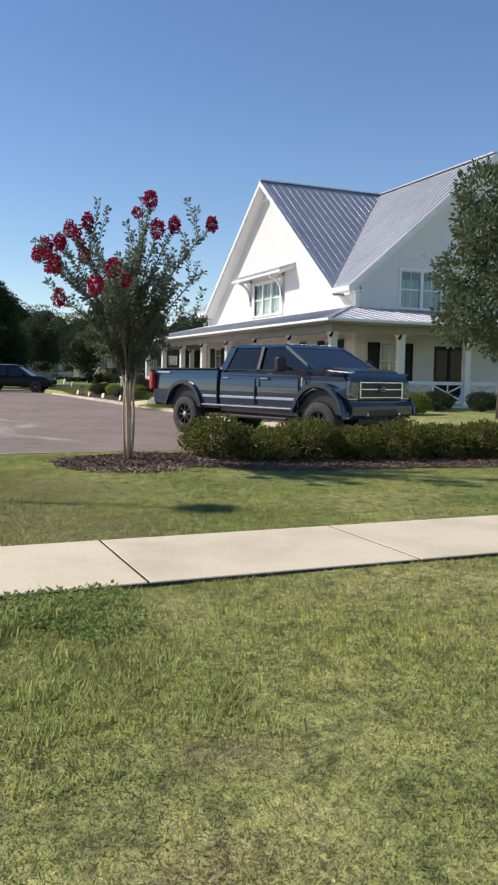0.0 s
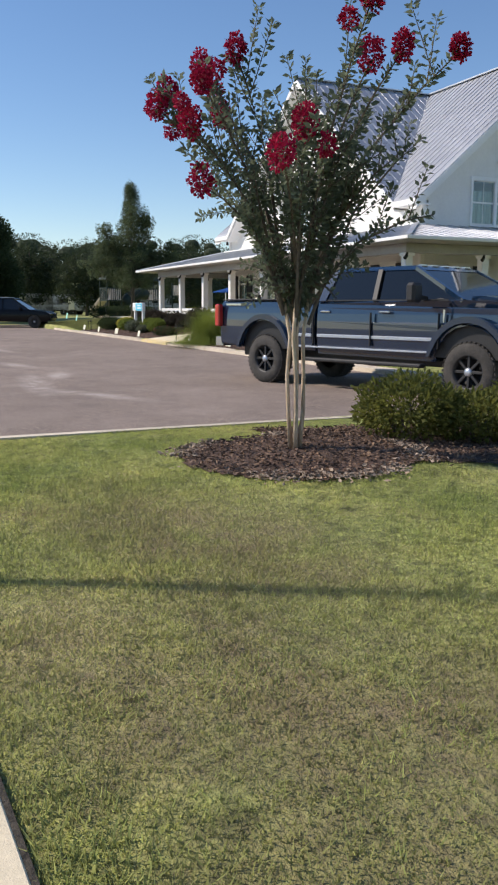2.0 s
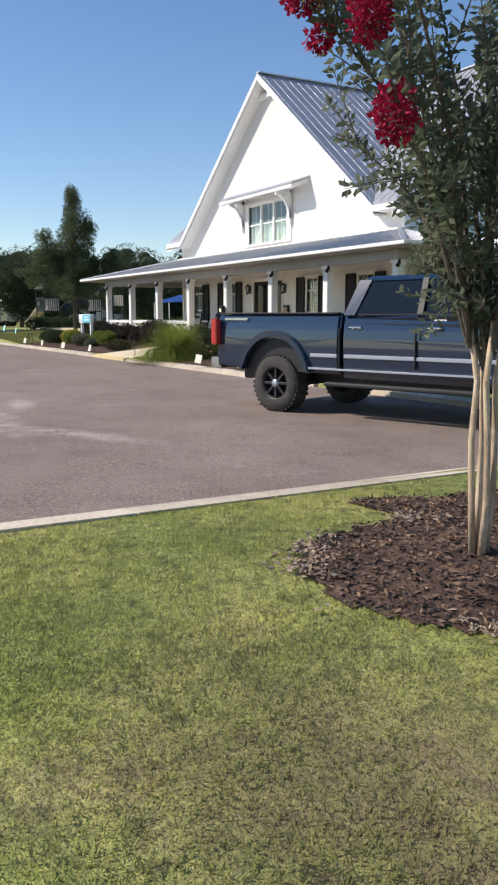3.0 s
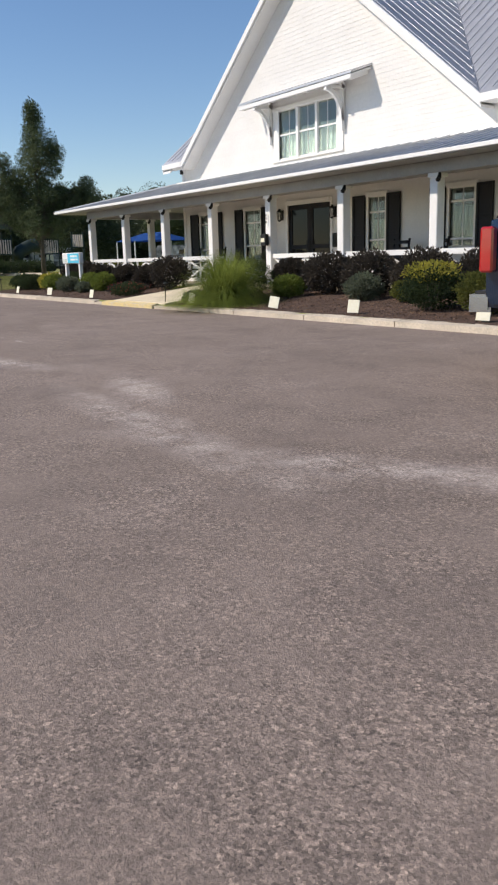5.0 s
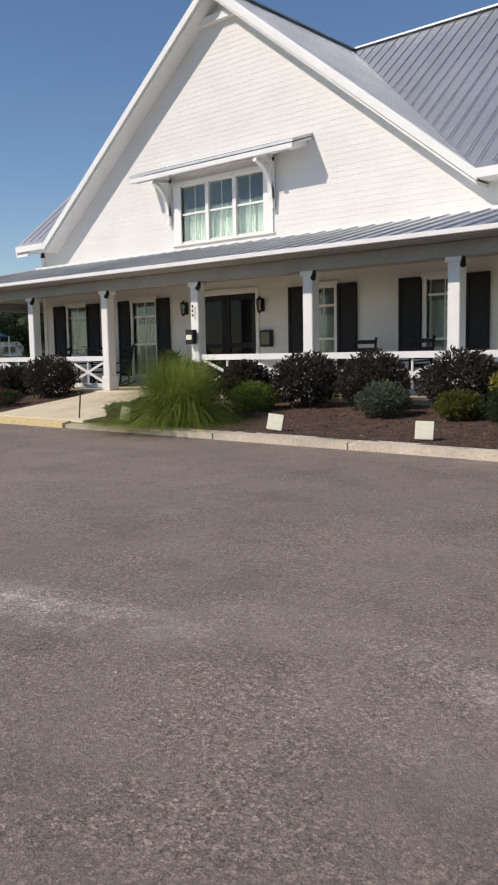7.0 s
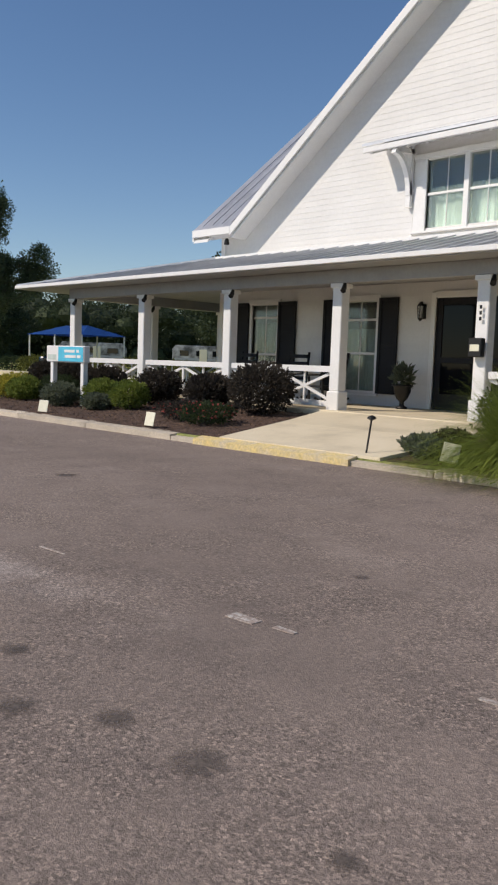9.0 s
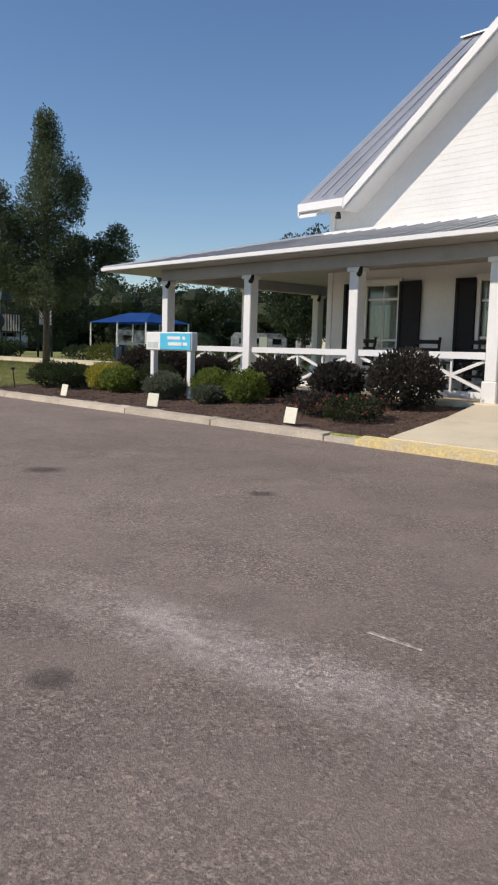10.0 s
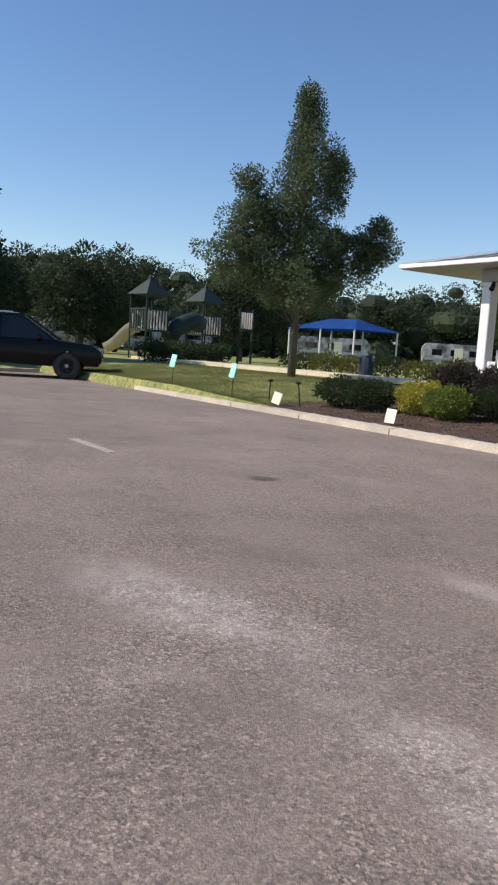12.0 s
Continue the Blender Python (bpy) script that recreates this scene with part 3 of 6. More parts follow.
back_path = thing("pavement", "narrow grey concrete path behind the lawn", "footpath", kind="structure")
for i in range(9):
    x0 = -57 + i * 2.0
    part("paving_slab", slab(bmesh.new(), [(x0, 13.9 + 0.12 * i, 0.535), (x0 + 1.98, 14.02 + 0.12 * i, 0.535), (x0 + 1.98, 15.0 + 0.12 * i, 0.545), (x0, 14.88 + 0.12 * i, 0.545)], 0.1), "concrete", back_path)


# mulch beds: a sheet on the land with loose bark pieces
def bed(label, inside, x0, x1, y0, y1, step, chips, seed):
    bm = bmesh.new()
    vs = {}

    def at(i, j):
        if (i, j) not in vs:
            x, y = x0 + i * step, y0 + j * step
            vs[i, j] = bm.verts.new((x, y, ground_z(x, y) + 0.01 + 0.012 * noise.noise((x * 6, y * 6, 1))))
        return vs[i, j]
    for i in range(int((x1 - x0) / step)):
        for j in range(int((y1 - y0) / step)):
            if inside(x0 + (i + 0.5) * step, y0 + (j + 0.5) * step):
                bm.faces.new((at(i, j), at(i + 1, j), at(i + 1, j + 1), at(i, j + 1)))
    ob = tagged(part("mulch_bed", bm, "mulch", smooth=True), label, "mulch bed", kind="structure")
    r = np.random.default_rng(seed)
    p = np.column_stack([r.uniform(x0, x1, chips), r.uniform(y0, y1, chips)])
    p = np.array([(x, y, ground_z(x, y) + 0.02) for x, y in p if inside(x, y)])
    leaves("bark_chips", "mulch_chip", ob, r, p, np.tile((0.0, 0.0, 0.0), (len(p), 1)), 0.013, 2.4, 0.0, flat=0.25)
    return ob


bed("dark brown bark mulch bed in front of the porch", lambda x, y: not (-30.5 < x < -28.25 and y < 12.4) and (y > 9.24) and (x > -41.0 + 0.25 * math.sin(y * 3)) and x < -17.5, -41.5, -17.5, 9.2, 12.4, 0.16, 16000, 5)
bed("brown bark mulch ring under the crape myrtle and hedge", lambda x, y: ((x + 9.88) / 0.78) ** 2 + ((y - 3.78) / 0.8) ** 2 + 0.25 * noise.noise((x * 3, y * 3, 7)) < 1 or (4 < y < 9 and abs(x + 10.15 - 0.2 * (y - 4.6)) < 0.95 + 0.15 * noise.noise((x * 2, y * 2, 9))),
    -11.4, -7.6, 2.8, 9.0, 0.05, 42000, 6)
# sandy soil and straw washed out along the ring's rim
rng = np.random.default_rng(61)
rim = []
for _ in range(2600):
    a, k = rng.uniform(0, 6.2832), 1 + rng.normal(0, 0.07)
    x, y = -9.88 + 0.78 * k * math.cos(a), 3.78 + 0.8 * k * math.sin(a)
    if noise.noise((x * 2.2, y * 2.2, 4)) > -0.05:
        rim.append((x, y, ground_z(x, y) + 0.022))
tagged(leaves("rim_litter", "mulch_edge", None, rng, np.array(rim), np.zeros((len(rim), 3)), 0.016, 2.2, 0.0, flat=0.2), "pale sandy litter along the mulch ring's rim", "litter", kind="stuff")


# ---- the house ----
house = thing("house", "white lap-sided farmhouse with metal roof and wrap-around porch", "house", (0, 0, 0))
WX0, WX1, WY0, WY1 = -36.55, -23.45, 14.5, 24.2
CX, RIDGE_Z, RIDGE_Y, EAVE_Z, HALF = -30.02, 8.46, 19.35, 3.93, 5.82
DECK, PORCH_TOP = 0.36, 3.30
KG, KM = (RIDGE_Z - EAVE_Z) / HALF, (RIDGE_Z - EAVE_Z) / (RIDGE_Y - 14.0)


def cut_wall(bm, u0, u1, z0, z1, holes, put):
    us = sorted({u0, u1, *[v for h in holes for v in h[:2]]})
    zs = sorted({z0, z1, *[v for h in holes for v in h[2:]]})
    for a, b in zip(us, us[1:]):
        for c, d in zip(zs, zs[1:]):
            m = ((a + b) / 2, (c + d) / 2)
            if not any(h[0] < m[0] < h[1] and h[2] < m[1] < h[3] for h in holes):
                put(bm, a, b, c, d)
    bmesh.ops.remove_doubles(bm, verts=bm.verts, dist=0.0005)


FRONT = [(-35.52, -34.78, 1.12, 2.28), (-33.02, -32.24, 0.62, 2.28), (-27.8, -27.24, 0.62, 2.28), (-25.29, -24.63, 1.12, 2.28)]
DOOR = (-30.97, -29.2, DECK, 2.3)
UPPER = (-31.3, -28.95, 3.52, 4.68)
SIDE = [(15.45, 16.1, 1.12, 2.2), (17.46, 18.75, DECK, 2.2)]
SIDE_UP = (16.1, 18.45, 3.4, 4.5)

bm = bmesh.new()
cut_wall(bm, WX0, WX1, 0.0, 3.32, FRONT + [DOOR], lambda b, a, c, d, e: box(b, a, c, WY0, WY0 + 0.16, d, e))
part("front_wall", bm, "white", house)
bm = bmesh.new()
for z0, z1, cuts in ((3.32, UPPER[2], None), (UPPER[2], UPPER[3], UPPER), (UPPER[3], RIDGE_Z - 0.25, None)):
    for a, b in (((-1e3, UPPER[0]), (UPPER[1], 1e3)) if cuts else ((-1e3, 1e3),)):
        def half(z):
            return min((RIDGE_Z - 0.12 - z) / KG, WX1 - CX + 0.0)
        l0, r0, l1, r1 = max(CX - half(z0), a), min(CX + half(z0), b), max(CX - half(z1), a), min(CX + half(z1), b)
        slab(bm, [(l0, WY0, z0), (r0, WY0, z0), (r1, WY0, z1), (l1, WY0, z1)], 0.16, (0, 1, 0))
part("gable_wall", bm, "white", house)
bm = bmesh.new()
cut_wall(bm, WY0 + 0.16, WY1, 0.0, EAVE_Z, SIDE + [(SIDE_UP[0], SIDE_UP[1], SIDE_UP[2], EAVE_Z)], lambda b, a, c, d, e: box(b, WX1 - 0.16, WX1, a, c, d, e))
for z0, z1, cuts in ((EAVE_Z, SIDE_UP[3], True), (SIDE_UP[3], RIDGE_Z - 0.25, False)):
    for a, b in ((WY0, SIDE_UP[0]), (SIDE_UP[1], WY1)) if cuts else ((WY0, WY1),):
        h0, h1 = (RIDGE_Z - 0.12 - z0) / KM, (RIDGE_Z - 0.12 - z1) / KM
        slab(bm, [(WX1, max(RIDGE_Y - h0, a), z0), (WX1, min(RIDGE_Y + h0, b), z0), (WX1, min(RIDGE_Y + h1, b), z1), (WX1, max(RIDGE_Y - h1, a), z1)], 0.16, (-1, 0, 0))
part("side_wall", bm, "white", house)
bm = bmesh.new()
box(bm, WX0, WX0 + 0.16, WY0 + 0.16, WY1, 0, EAVE_Z)
h1 = (0.25) / KM
slab(bm, [(WX0, WY0 + 0.2, EAVE_Z), (WX0, WY1, EAVE_Z), (WX0, RIDGE_Y + h1, RIDGE_Z - 0.3), (WX0, RIDGE_Y - h1, RIDGE_Z - 0.3)], 0.16, (1, 0, 0))
part("side_wall", bm, "white", house)
box_part("back_wall", "white", house, WX0, WX1, WY1, WY1 + 0.16, 0, EAVE_Z)
# plain room surfaces added behind the windows, coloured dark as shade
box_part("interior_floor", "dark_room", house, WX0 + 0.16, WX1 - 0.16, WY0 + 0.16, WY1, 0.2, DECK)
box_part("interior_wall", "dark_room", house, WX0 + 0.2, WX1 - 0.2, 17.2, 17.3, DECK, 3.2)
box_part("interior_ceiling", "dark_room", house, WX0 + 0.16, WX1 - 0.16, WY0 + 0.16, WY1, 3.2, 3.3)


for x0, x1 in ((WX0, WX0 + 1.5), (WX1 - 1.5, WX1)):
    box_part("wall_shoulder", "white", house, x0 + 0.002, x1 - 0.002, WY0 + 0.004, WY0 + 0.158, 3.3, EAVE_Z - 0.16, 0)


# lap siding boards
def board(parent, x0, x1, x2, x3, z0, z1, y):
    """One lap board from (x0..x1) at its foot to (x2..x3) at its head."""
    bm = bmesh.new()
    vs = [bm.verts.new(p) for p in ((x0, y - 0.0075, z0), (x1, y - 0.0075, z0), (x3, y - 0.004, z1), (x2, y - 0.004, z1), (x0, y, z0), (x1, y, z0), (x3, y, z1), (x2, y, z1))]
    for f in ((0, 1, 2, 3), (5, 4, 7, 6), (4, 5, 1, 0), (3, 2, 6, 7), (0, 3, 7, 4), (1, 5, 6, 2)):
        bm.faces.new([vs[i] for i in f])
    part("siding_board", bm, "white", parent)


siding = new("siding")
siding.parent = house
z = 3.34
while z < RIDGE_Z - 0.5:
    z1 = min(z + 0.105, RIDGE_Z - 0.3)
    h0, h1 = min((RIDGE_Z - 0.16 - z) / KG, WX1 - CX), min((RIDGE_Z - 0.16 - z1) / KG, WX1 - CX)
    l, r = UPPER[0] - 0.27, UPPER[1] + 0.27
    if z1 > UPPER[2] - 0.1 and z < UPPER[3] + 0.14:
        board(siding, CX - h0, l, CX - h1, l, z, z1, WY0)
        board(siding, r, CX + h0, r, CX + h1, z, z1, WY0)
    else:
        board(siding, CX - h0, CX + h0, CX - h1, CX + h1, z, z1, WY0)
    z += 0.105
z = DECK + 0.2
while z < 2.6:
    z1 = z + 0.105
    cuts = [(WX0, WX0)] + sorted((h[0] - 0.07, h[1] + 0.07) for h in FRONT + [DOOR] if z1 > h[2] - 0.06 and z < h[3] + 0.07) + [(WX1, WX1)]
    for a, b in zip(cuts, cuts[1:]):
        board(siding, a[1], b[0], a[1], b[0], z, z1, WY0)
    z += 0.105


# windows
def window(parent, u0, u1, z0, z1, lights, y=WY0, mats="glass", drape=False, to=lambda u, v, z: (u, v, z), trim=0.075, bars=(0.5,)):
    w = new("window")
    w.parent = parent

    def bx(name, mat, a, b, c, d, e, f, label="", bev=0.006):
        p, q = to(a, c, e), to(b, d, f)
        return box_part(name, mat, w, min(p[0], q[0]), max(p[0], q[0]), min(p[1], q[1]), max(p[1], q[1]), e, f, bev, label)
    for a, b in ((u0 - trim, u0), (u1, u1 + trim)):
        bx("jamb", "trim", a, b, y - 0.035, y + 0.1, z0 - 0.05, z1 + 0.02)
    bx("lintel", "trim", u0 - trim - 0.02, u1 + trim + 0.02, y - 0.045, y + 0.1, z1 + 0.02, z1 + 0.12)
    bx("sill", "trim", u0 - trim - 0.03, u1 + trim + 0.03, y - 0.07, y + 0.1, z0 - 0.09, z0 - 0.05)
    step = (u1 - u0) / lights
    for i in range(lights):
        a, b = u0 + i * step, u0 + (i + 1) * step
        if i:
            bx("mullion", "trim", a - 0.05, a + 0.05, y - 0.03, y + 0.1, z0 - 0.05, z1 + 0.02)
        s = 0.05 if lights > 1 else 0.0
        for f in bars:
            zz = z0 + (z1 - z0) * f
            bx("sash_rail", "trim", a + (s if i else 0), b - (s if i < lights - 1 else 0), y + 0.01, y + 0.06, zz - 0.022, zz + 0.022)
        bx("stile", "trim", (a + b) / 2 - 0.009, (a + b) / 2 + 0.009, y + 0.02, y + 0.05, z0 - 0.05, z1 + 0.02)
        g = bx("pane", mats, a + (s if i else 0), b - (s if i < lights - 1 else 0), y + 0.032, y + 0.038, z0 - 0.05, z1 + 0.02, bev=0)
        g.visible_shadow = False
    if drape:
        bm = bmesh.new()
        n = int((u1 - u0) / 0.05)
        row = []
        for i in range(n + 1):
            u = u0 + (u1 - u0) * i / n
            v = y + 0.16 + 0.02 * math.sin(i * 1.7)
            row.append([bm.verts.new(to(u, v, zz)) for zz in (z0 - 0.05, z0 + (z1 - z0) * drape)])
        for a, b in zip(row, row[1:]):
            bm.faces.new((a[0], b[0], b[1], a[1]))
        part("curtain", bm, "blind", w)
    return w


for h in FRONT:
    w = window(house, *h, 1, drape=0.7, bars=(0.42, 0.8) if h[2] < 1 else (0.12, 0.78))
window(house, *UPPER, 3, drape=0.62, trim=0.25)
window(house, *SIDE_UP, 3, y=0, to=lambda u, v, z: (WX1 - v, u, z), drape=0.8)
window(house, *SIDE[0], 1, y=0, to=lambda u, v, z: (WX1 - v, u, z))


def shutter(x0, x1, z0, z1, to=lambda u, v, z: (u, v, z), y=WY0):
    s = new("shutter")
    s.parent = house
    s["label"] = "black panelled shutter"

    def bx(name, a, b, c, d, e, f):
        p, q = to(a, c, e), to(b, d, f)
        box_part(name, "black", s, min(p[0], q[0]), max(p[0], q[0]), min(p[1], q[1]), max(p[1], q[1]), e, f, 0.004)
    for a, b in ((x0, x0 + 0.06), (x1 - 0.06, x1)):
        bx("stile", a, b, y - 0.075, y - 0.025, z0, z1)
    for e in (z0, (z0 + z1) / 2 - 0.03, z1 - 0.06):
        bx("rail", x0 + 0.06, x1 - 0.06, y - 0.072, y - 0.028, e, e + 0.06)
    bx("panel", x0 + 0.06, x1 - 0.06, y - 0.055, y - 0.028, z0 + 0.06, z1 - 0.06)


for x0, x1, z0 in ((-36.08, -35.6, 1.05), (-34.72, -34.24, 1.05), (-33.5, -33.1, 0.58), (-32.16, -31.74, 0.58), (-28.32, -27.89, 0.58), (-27.15, -26.72, 0.58), (-25.82, -25.38, 1.05), (-24.54, -24.12, 1.05)):
    shutter(x0, x1, z0, 2.34)
shutter(14.95, 15.36, 1.05, 2.25, lambda u, v, z: (WX1 - v, u, z), 0)
shutter(16.2, 16.6, 1.05, 2.25, lambda u, v, z: (WX1 - v, u, z), 0)

# doors
door = new("door")
door.parent = house
door["label"] = "pair of dark glazed entrance doors"
box_part("frame", "trim", door, DOOR[0] - 0.09, DOOR[0], WY0 - 0.04, WY0 + 0.14, DECK, DOOR[3] + 0.1)
box_part("frame", "trim", door, DOOR[1], DOOR[1] + 0.09, WY0 - 0.04, WY0 + 0.14, DECK, DOOR[3] + 0.1)
box_part("lintel", "trim", door, DOOR[0], DOOR[1], WY0 - 0.05, WY0 + 0.14, DOOR[3], DOOR[3] + 0.12)
mid = (DOOR[0] + DOOR[1]) / 2
for a, b in ((DOOR[0], mid - 0.005), (mid + 0.005, DOOR[1])):
    bm = bmesh.new()
    for x0, x1, z0, z1 in ((a, a + 0.11, DECK, DOOR[3]), (b - 0.11, b, DECK, DOOR[3]), (a + 0.11, b - 0.11, DECK, DECK + 0.28), (a + 0.11, b - 0.11, DOOR[3] - 0.12, DOOR[3]), (a + 0.11, b - 0.11, 1.18, 1.28)):
        box(bm, x0, x1, WY0 + 0.03, WY0 + 0.08, z0, z1, 0.004)
    part("door_leaf", bm, "black", door)
    box_part("pane", "door_glass", door, a + 0.11, b - 0.11, WY0 + 0.05, WY0 + 0.056, DECK + 0.28, DOOR[3] - 0.12, 0)
    x = mid + (0.06 if a > mid else -0.06)
    part("handle", tube(bmesh.new(), [(x, WY0 + 0.02, 1.1), (x, WY0 - 0.03, 1.12), (x, WY0 - 0.03, 1.38), (x, WY0 + 0.02, 1.4)], [0.012] * 4), "iron", door)
side_door = new("door")
side_door.parent = house
bm = bmesh.new()
for a, b, z0, z1 in ((17.46, 17.58, DECK, 2.2), (18.63, 18.75, DECK, 2.2), (17.58, 18.63, DECK, 0.62), (17.58, 18.63, 2.08, 2.2), (18.05, 18.15, 0.62, 2.08)):
    box(bm, WX1 - 0.1, WX1 - 0.04, a, b, z0, z1, 0.004)
part("door_leaf", bm, "black", side_door)
box_part("pane", "door_glass", side_door, WX1 - 0.075, WX1 - 0.07, 17.58, 18.63, 0.62, 2.08, 0)

# corner boards and frieze
for x0, x1 in ((WX0 - 0.01, WX0 + 0.12), (WX1 - 0.12, WX1 + 0.01)):
    box_part("corner_board", "trim", house, x0, x1, WY0 - 0.035, WY0 + 0.1, DECK, 3.95)
box_part("frieze_board", "trim", house, WX0, WX1, WY0 - 0.03, WY0, 2.6, 3.28)

# ---- main roof: two crossing gables of standing-seam metal ----
roof = new("roof")
roof.parent = house
RX0, RX1, RF = -37.05, -23.12, 14.06
TH = 0.1


def sheet(pts):
    part("metal_sheet", slab(bmesh.new(), pts, TH), "roof", roof)


for s in (-1, 1):
    ev = CX + s * HALF
    vy = RIDGE_Y - KG * HALF / KM
    sheet([(CX, RF, RIDGE_Z), (CX, RIDGE_Y, RIDGE_Z), (ev, max(vy, RF), EAVE_Z), (ev, RF, EAVE_Z)] if s > 0 else [(CX, RF, RIDGE_Z), (ev, RF, EAVE_Z), (ev, max(vy, RF), EAVE_Z), (CX, RIDGE_Y, RIDGE_Z)])
    rx = RX1 if s > 0 else RX0
    sheet([(CX, RIDGE_Y, RIDGE_Z), (rx, RIDGE_Y, RIDGE_Z), (rx, RF, EAVE_Z), (ev, RF + 0.01, EAVE_Z)])
sheet([(RX0, RIDGE_Y, RIDGE_Z), (RX1, RIDGE_Y, RIDGE_Z), (RX1, 2 * RIDGE_Y - RF, EAVE_Z), (RX0, 2 * RIDGE_Y - RF, EAVE_Z)])
for s in (-1, 1):
    y = RF + 0.12
    while y < RIDGE_Y - 0.3:
        dx = min(HALF, KM / KG * (RIDGE_Y - y))
        part("seam", beam(bmesh.new(), (CX + s * 0.05, y, RIDGE_Z - KG * 0.05 + 0.003), (CX + s * dx, y, RIDGE_Z - KG * dx + 0.003), 0.012, 0.007), "roof", roof)
        y += 0.3
    dx = 0.4
    while dx < 6.9:
        d = min(RIDGE_Y - RF, KG / KM * dx)
        if d > 0.2:
            ya = RIDGE_Y - d
            if dx <= HALF:
                a, b = RIDGE_Y - 0.03, max(ya, RF)
            else:
                a, b = RIDGE_Y - 0.03, RF
            part("seam", beam(bmesh.new(), (CX + s * dx, a, RIDGE_Z - KM * (RIDGE_Y - a) + 0.012), (CX + s * dx, b, RIDGE_Z - KM * (RIDGE_Y - b) + 0.012), 0.014, 0.02), "roof", roof)
        dx += 0.3
part("ridge_cap", beam(bmesh.new(), (CX, RF, RIDGE_Z + 0.015), (CX, RIDGE_Y, RIDGE_Z + 0.015), 0.2, 0.04), "roof", roof)
part("ridge_cap", beam(bmesh.new(), (RX0, RIDGE_Y, RIDGE_Z + 0.02), (RX1, RIDGE_Y, RIDGE_Z + 0.02), 0.2, 0.04), "roof", roof)

# rakes, soffits and eaves boards
for s in (-1, 1):
    bm = bmesh.new()
    a, b = Vector((CX, RF - 0.02, RIDGE_Z - 0.1)), Vector((CX + s * (HALF + 0.02), RF - 0.02, EAVE_Z - 0.1))
    slab(bm, [a + Vector((0, 0, 0.07)), b + Vector((0, 0, 0.07)), b + Vector((0, 0, -0.1)), a + Vector((0, 0, -0.1))], 0.05, (0, 1, 0))
    part("rake_board", bm, "trim", roof)
    bm = bmesh.new()
    slab(bm, [(CX, RF + 0.03, RIDGE_Z - 0.2), (CX, WY0, RIDGE_Z - 0.2), (CX + s * HALF, WY0, EAVE_Z - 0.2), (CX + s * HALF, RF + 0.03, EAVE_Z - 0.2)], 0.05)
    part("soffit", bm, "trim", roof)
    rx = RX1 if s > 0 else RX0
    ex = CX + s * HALF
    bm = bmesh.new()
    box(bm, min(ex, rx), max(ex, rx), RF - 0.03, RF + 0.03, EAVE_Z - 0.16, EAVE_Z - 0.01, 0.004)
    box(bm, min(ex, rx), max(ex, rx), RF + 0.03, WY0, EAVE_Z - 0.16, EAVE_Z - 0.12)
    part("eave_box", bm, "trim", roof)
    bm = bmesh.new()
    for sy in (-1, 1):
        a, b = Vector((rx - s * 0.02, RIDGE_Y, RIDGE_Z - 0.04)), Vector((rx - s * 0.02, RIDGE_Y + sy * (RIDGE_Y - RF), EAVE_Z - 0.04))
        slab(bm, [a, b, b + Vector((0, 0, -0.2)), a + Vector((0, 0, -0.2))], 0.04, (s, 0, 0))
        wx = WX1 if s > 0 else WX0
        slab(bm, [a + Vector((0, 0, -0.2)), b + Vector((0, 0, -0.2)), Vector((wx, b.y, b.z - 0.2)), Vector((wx, a.y, a.z - 0.2))], 0.04)
    part("rake_board", bm, "trim", roof)
part("collar_board", slab(bmesh.new(), [(CX - 0.62, RF + 0.3, 7.8), (CX + 0.62, RF + 0.3, 7.8), (CX + 0.5, RF + 0.3, 7.94), (CX - 0.5, RF + 0.3, 7.94)], 0.2, (0, 1, 0)), "trim", roof)
part("eave_lamp", lathe(bmesh.new(), [(0.03, 0.08), (0.045, 0.05), (0.06, -0.03), (0.05, -0.05)], 10, (-36.1, 14.2, 3.62)), "iron", house, "small black floodlight under the eave")
part("wall_vent", lathe(bmesh.new(), [(0.02, 0), (0.09, 0.01), (0.1, 0.05), (0.03, 0.07)], 10, (WX1 + 0.06, 16.95, 5.02)), "trim", house)

# window hood with brackets
hood = new("window_hood")
hood.parent = house
HX0, HX1 = -32.28, -27.72
bm = slab(bmesh.new(), [(HX0, 13.86, 4.98), (HX1, 13.86, 4.98), (HX1, WY0, 5.2), (HX0, WY0, 5.2)], 0.05)
part("metal_top", bm, "roof", hood)
box_part("fascia", "trim", hood, HX0 + 0.02, HX1 - 0.02, 13.875, 13.92, 4.82, 4.925)
bm = bmesh.new()
slab(bm, [(HX0 + 0.02, 13.92, 4.93), (HX1 - 0.02, 13.92, 4.93), (HX1 - 0.02, WY0, 5.13), (HX0 + 0.02, WY0, 5.13)], 0.05)
part("soffit", bm, "trim", hood)
for i in range(12):
    x = HX0 + 0.15 + i * (HX1 - HX0 - 0.3) / 11
    part("rafter_tail", beam(bmesh.new(), (x, 13.93, 4.84), (x, WY0, 5.04), 0.05, 0.09), "trim", hood)
for x in (-31.62, -28.68):
    bm = bmesh.new()
    beam(bm, (x, WY0 - 0.078, 3.9), (x, WY0 - 0.078, 4.95), 0.09, 0.08, (0, 1, 0))
    beam(bm, (x, 13.98, 4.82), (x, WY0, 4.86), 0.09, 0.08)
    pts = [(x, WY0 - 0.09 - 0.5 * (1 - math.cos(a)) ** 1.0, 4.1 + 0.68 * math.sin(a)) for a in np.linspace(0, 1.5708, 7)]
    for p, q in zip(pts, pts[1:]):
        beam(bm, p, q, 0.08, 0.09, (1, 0, 0))
    part("bracket", bm, "trim", hood)

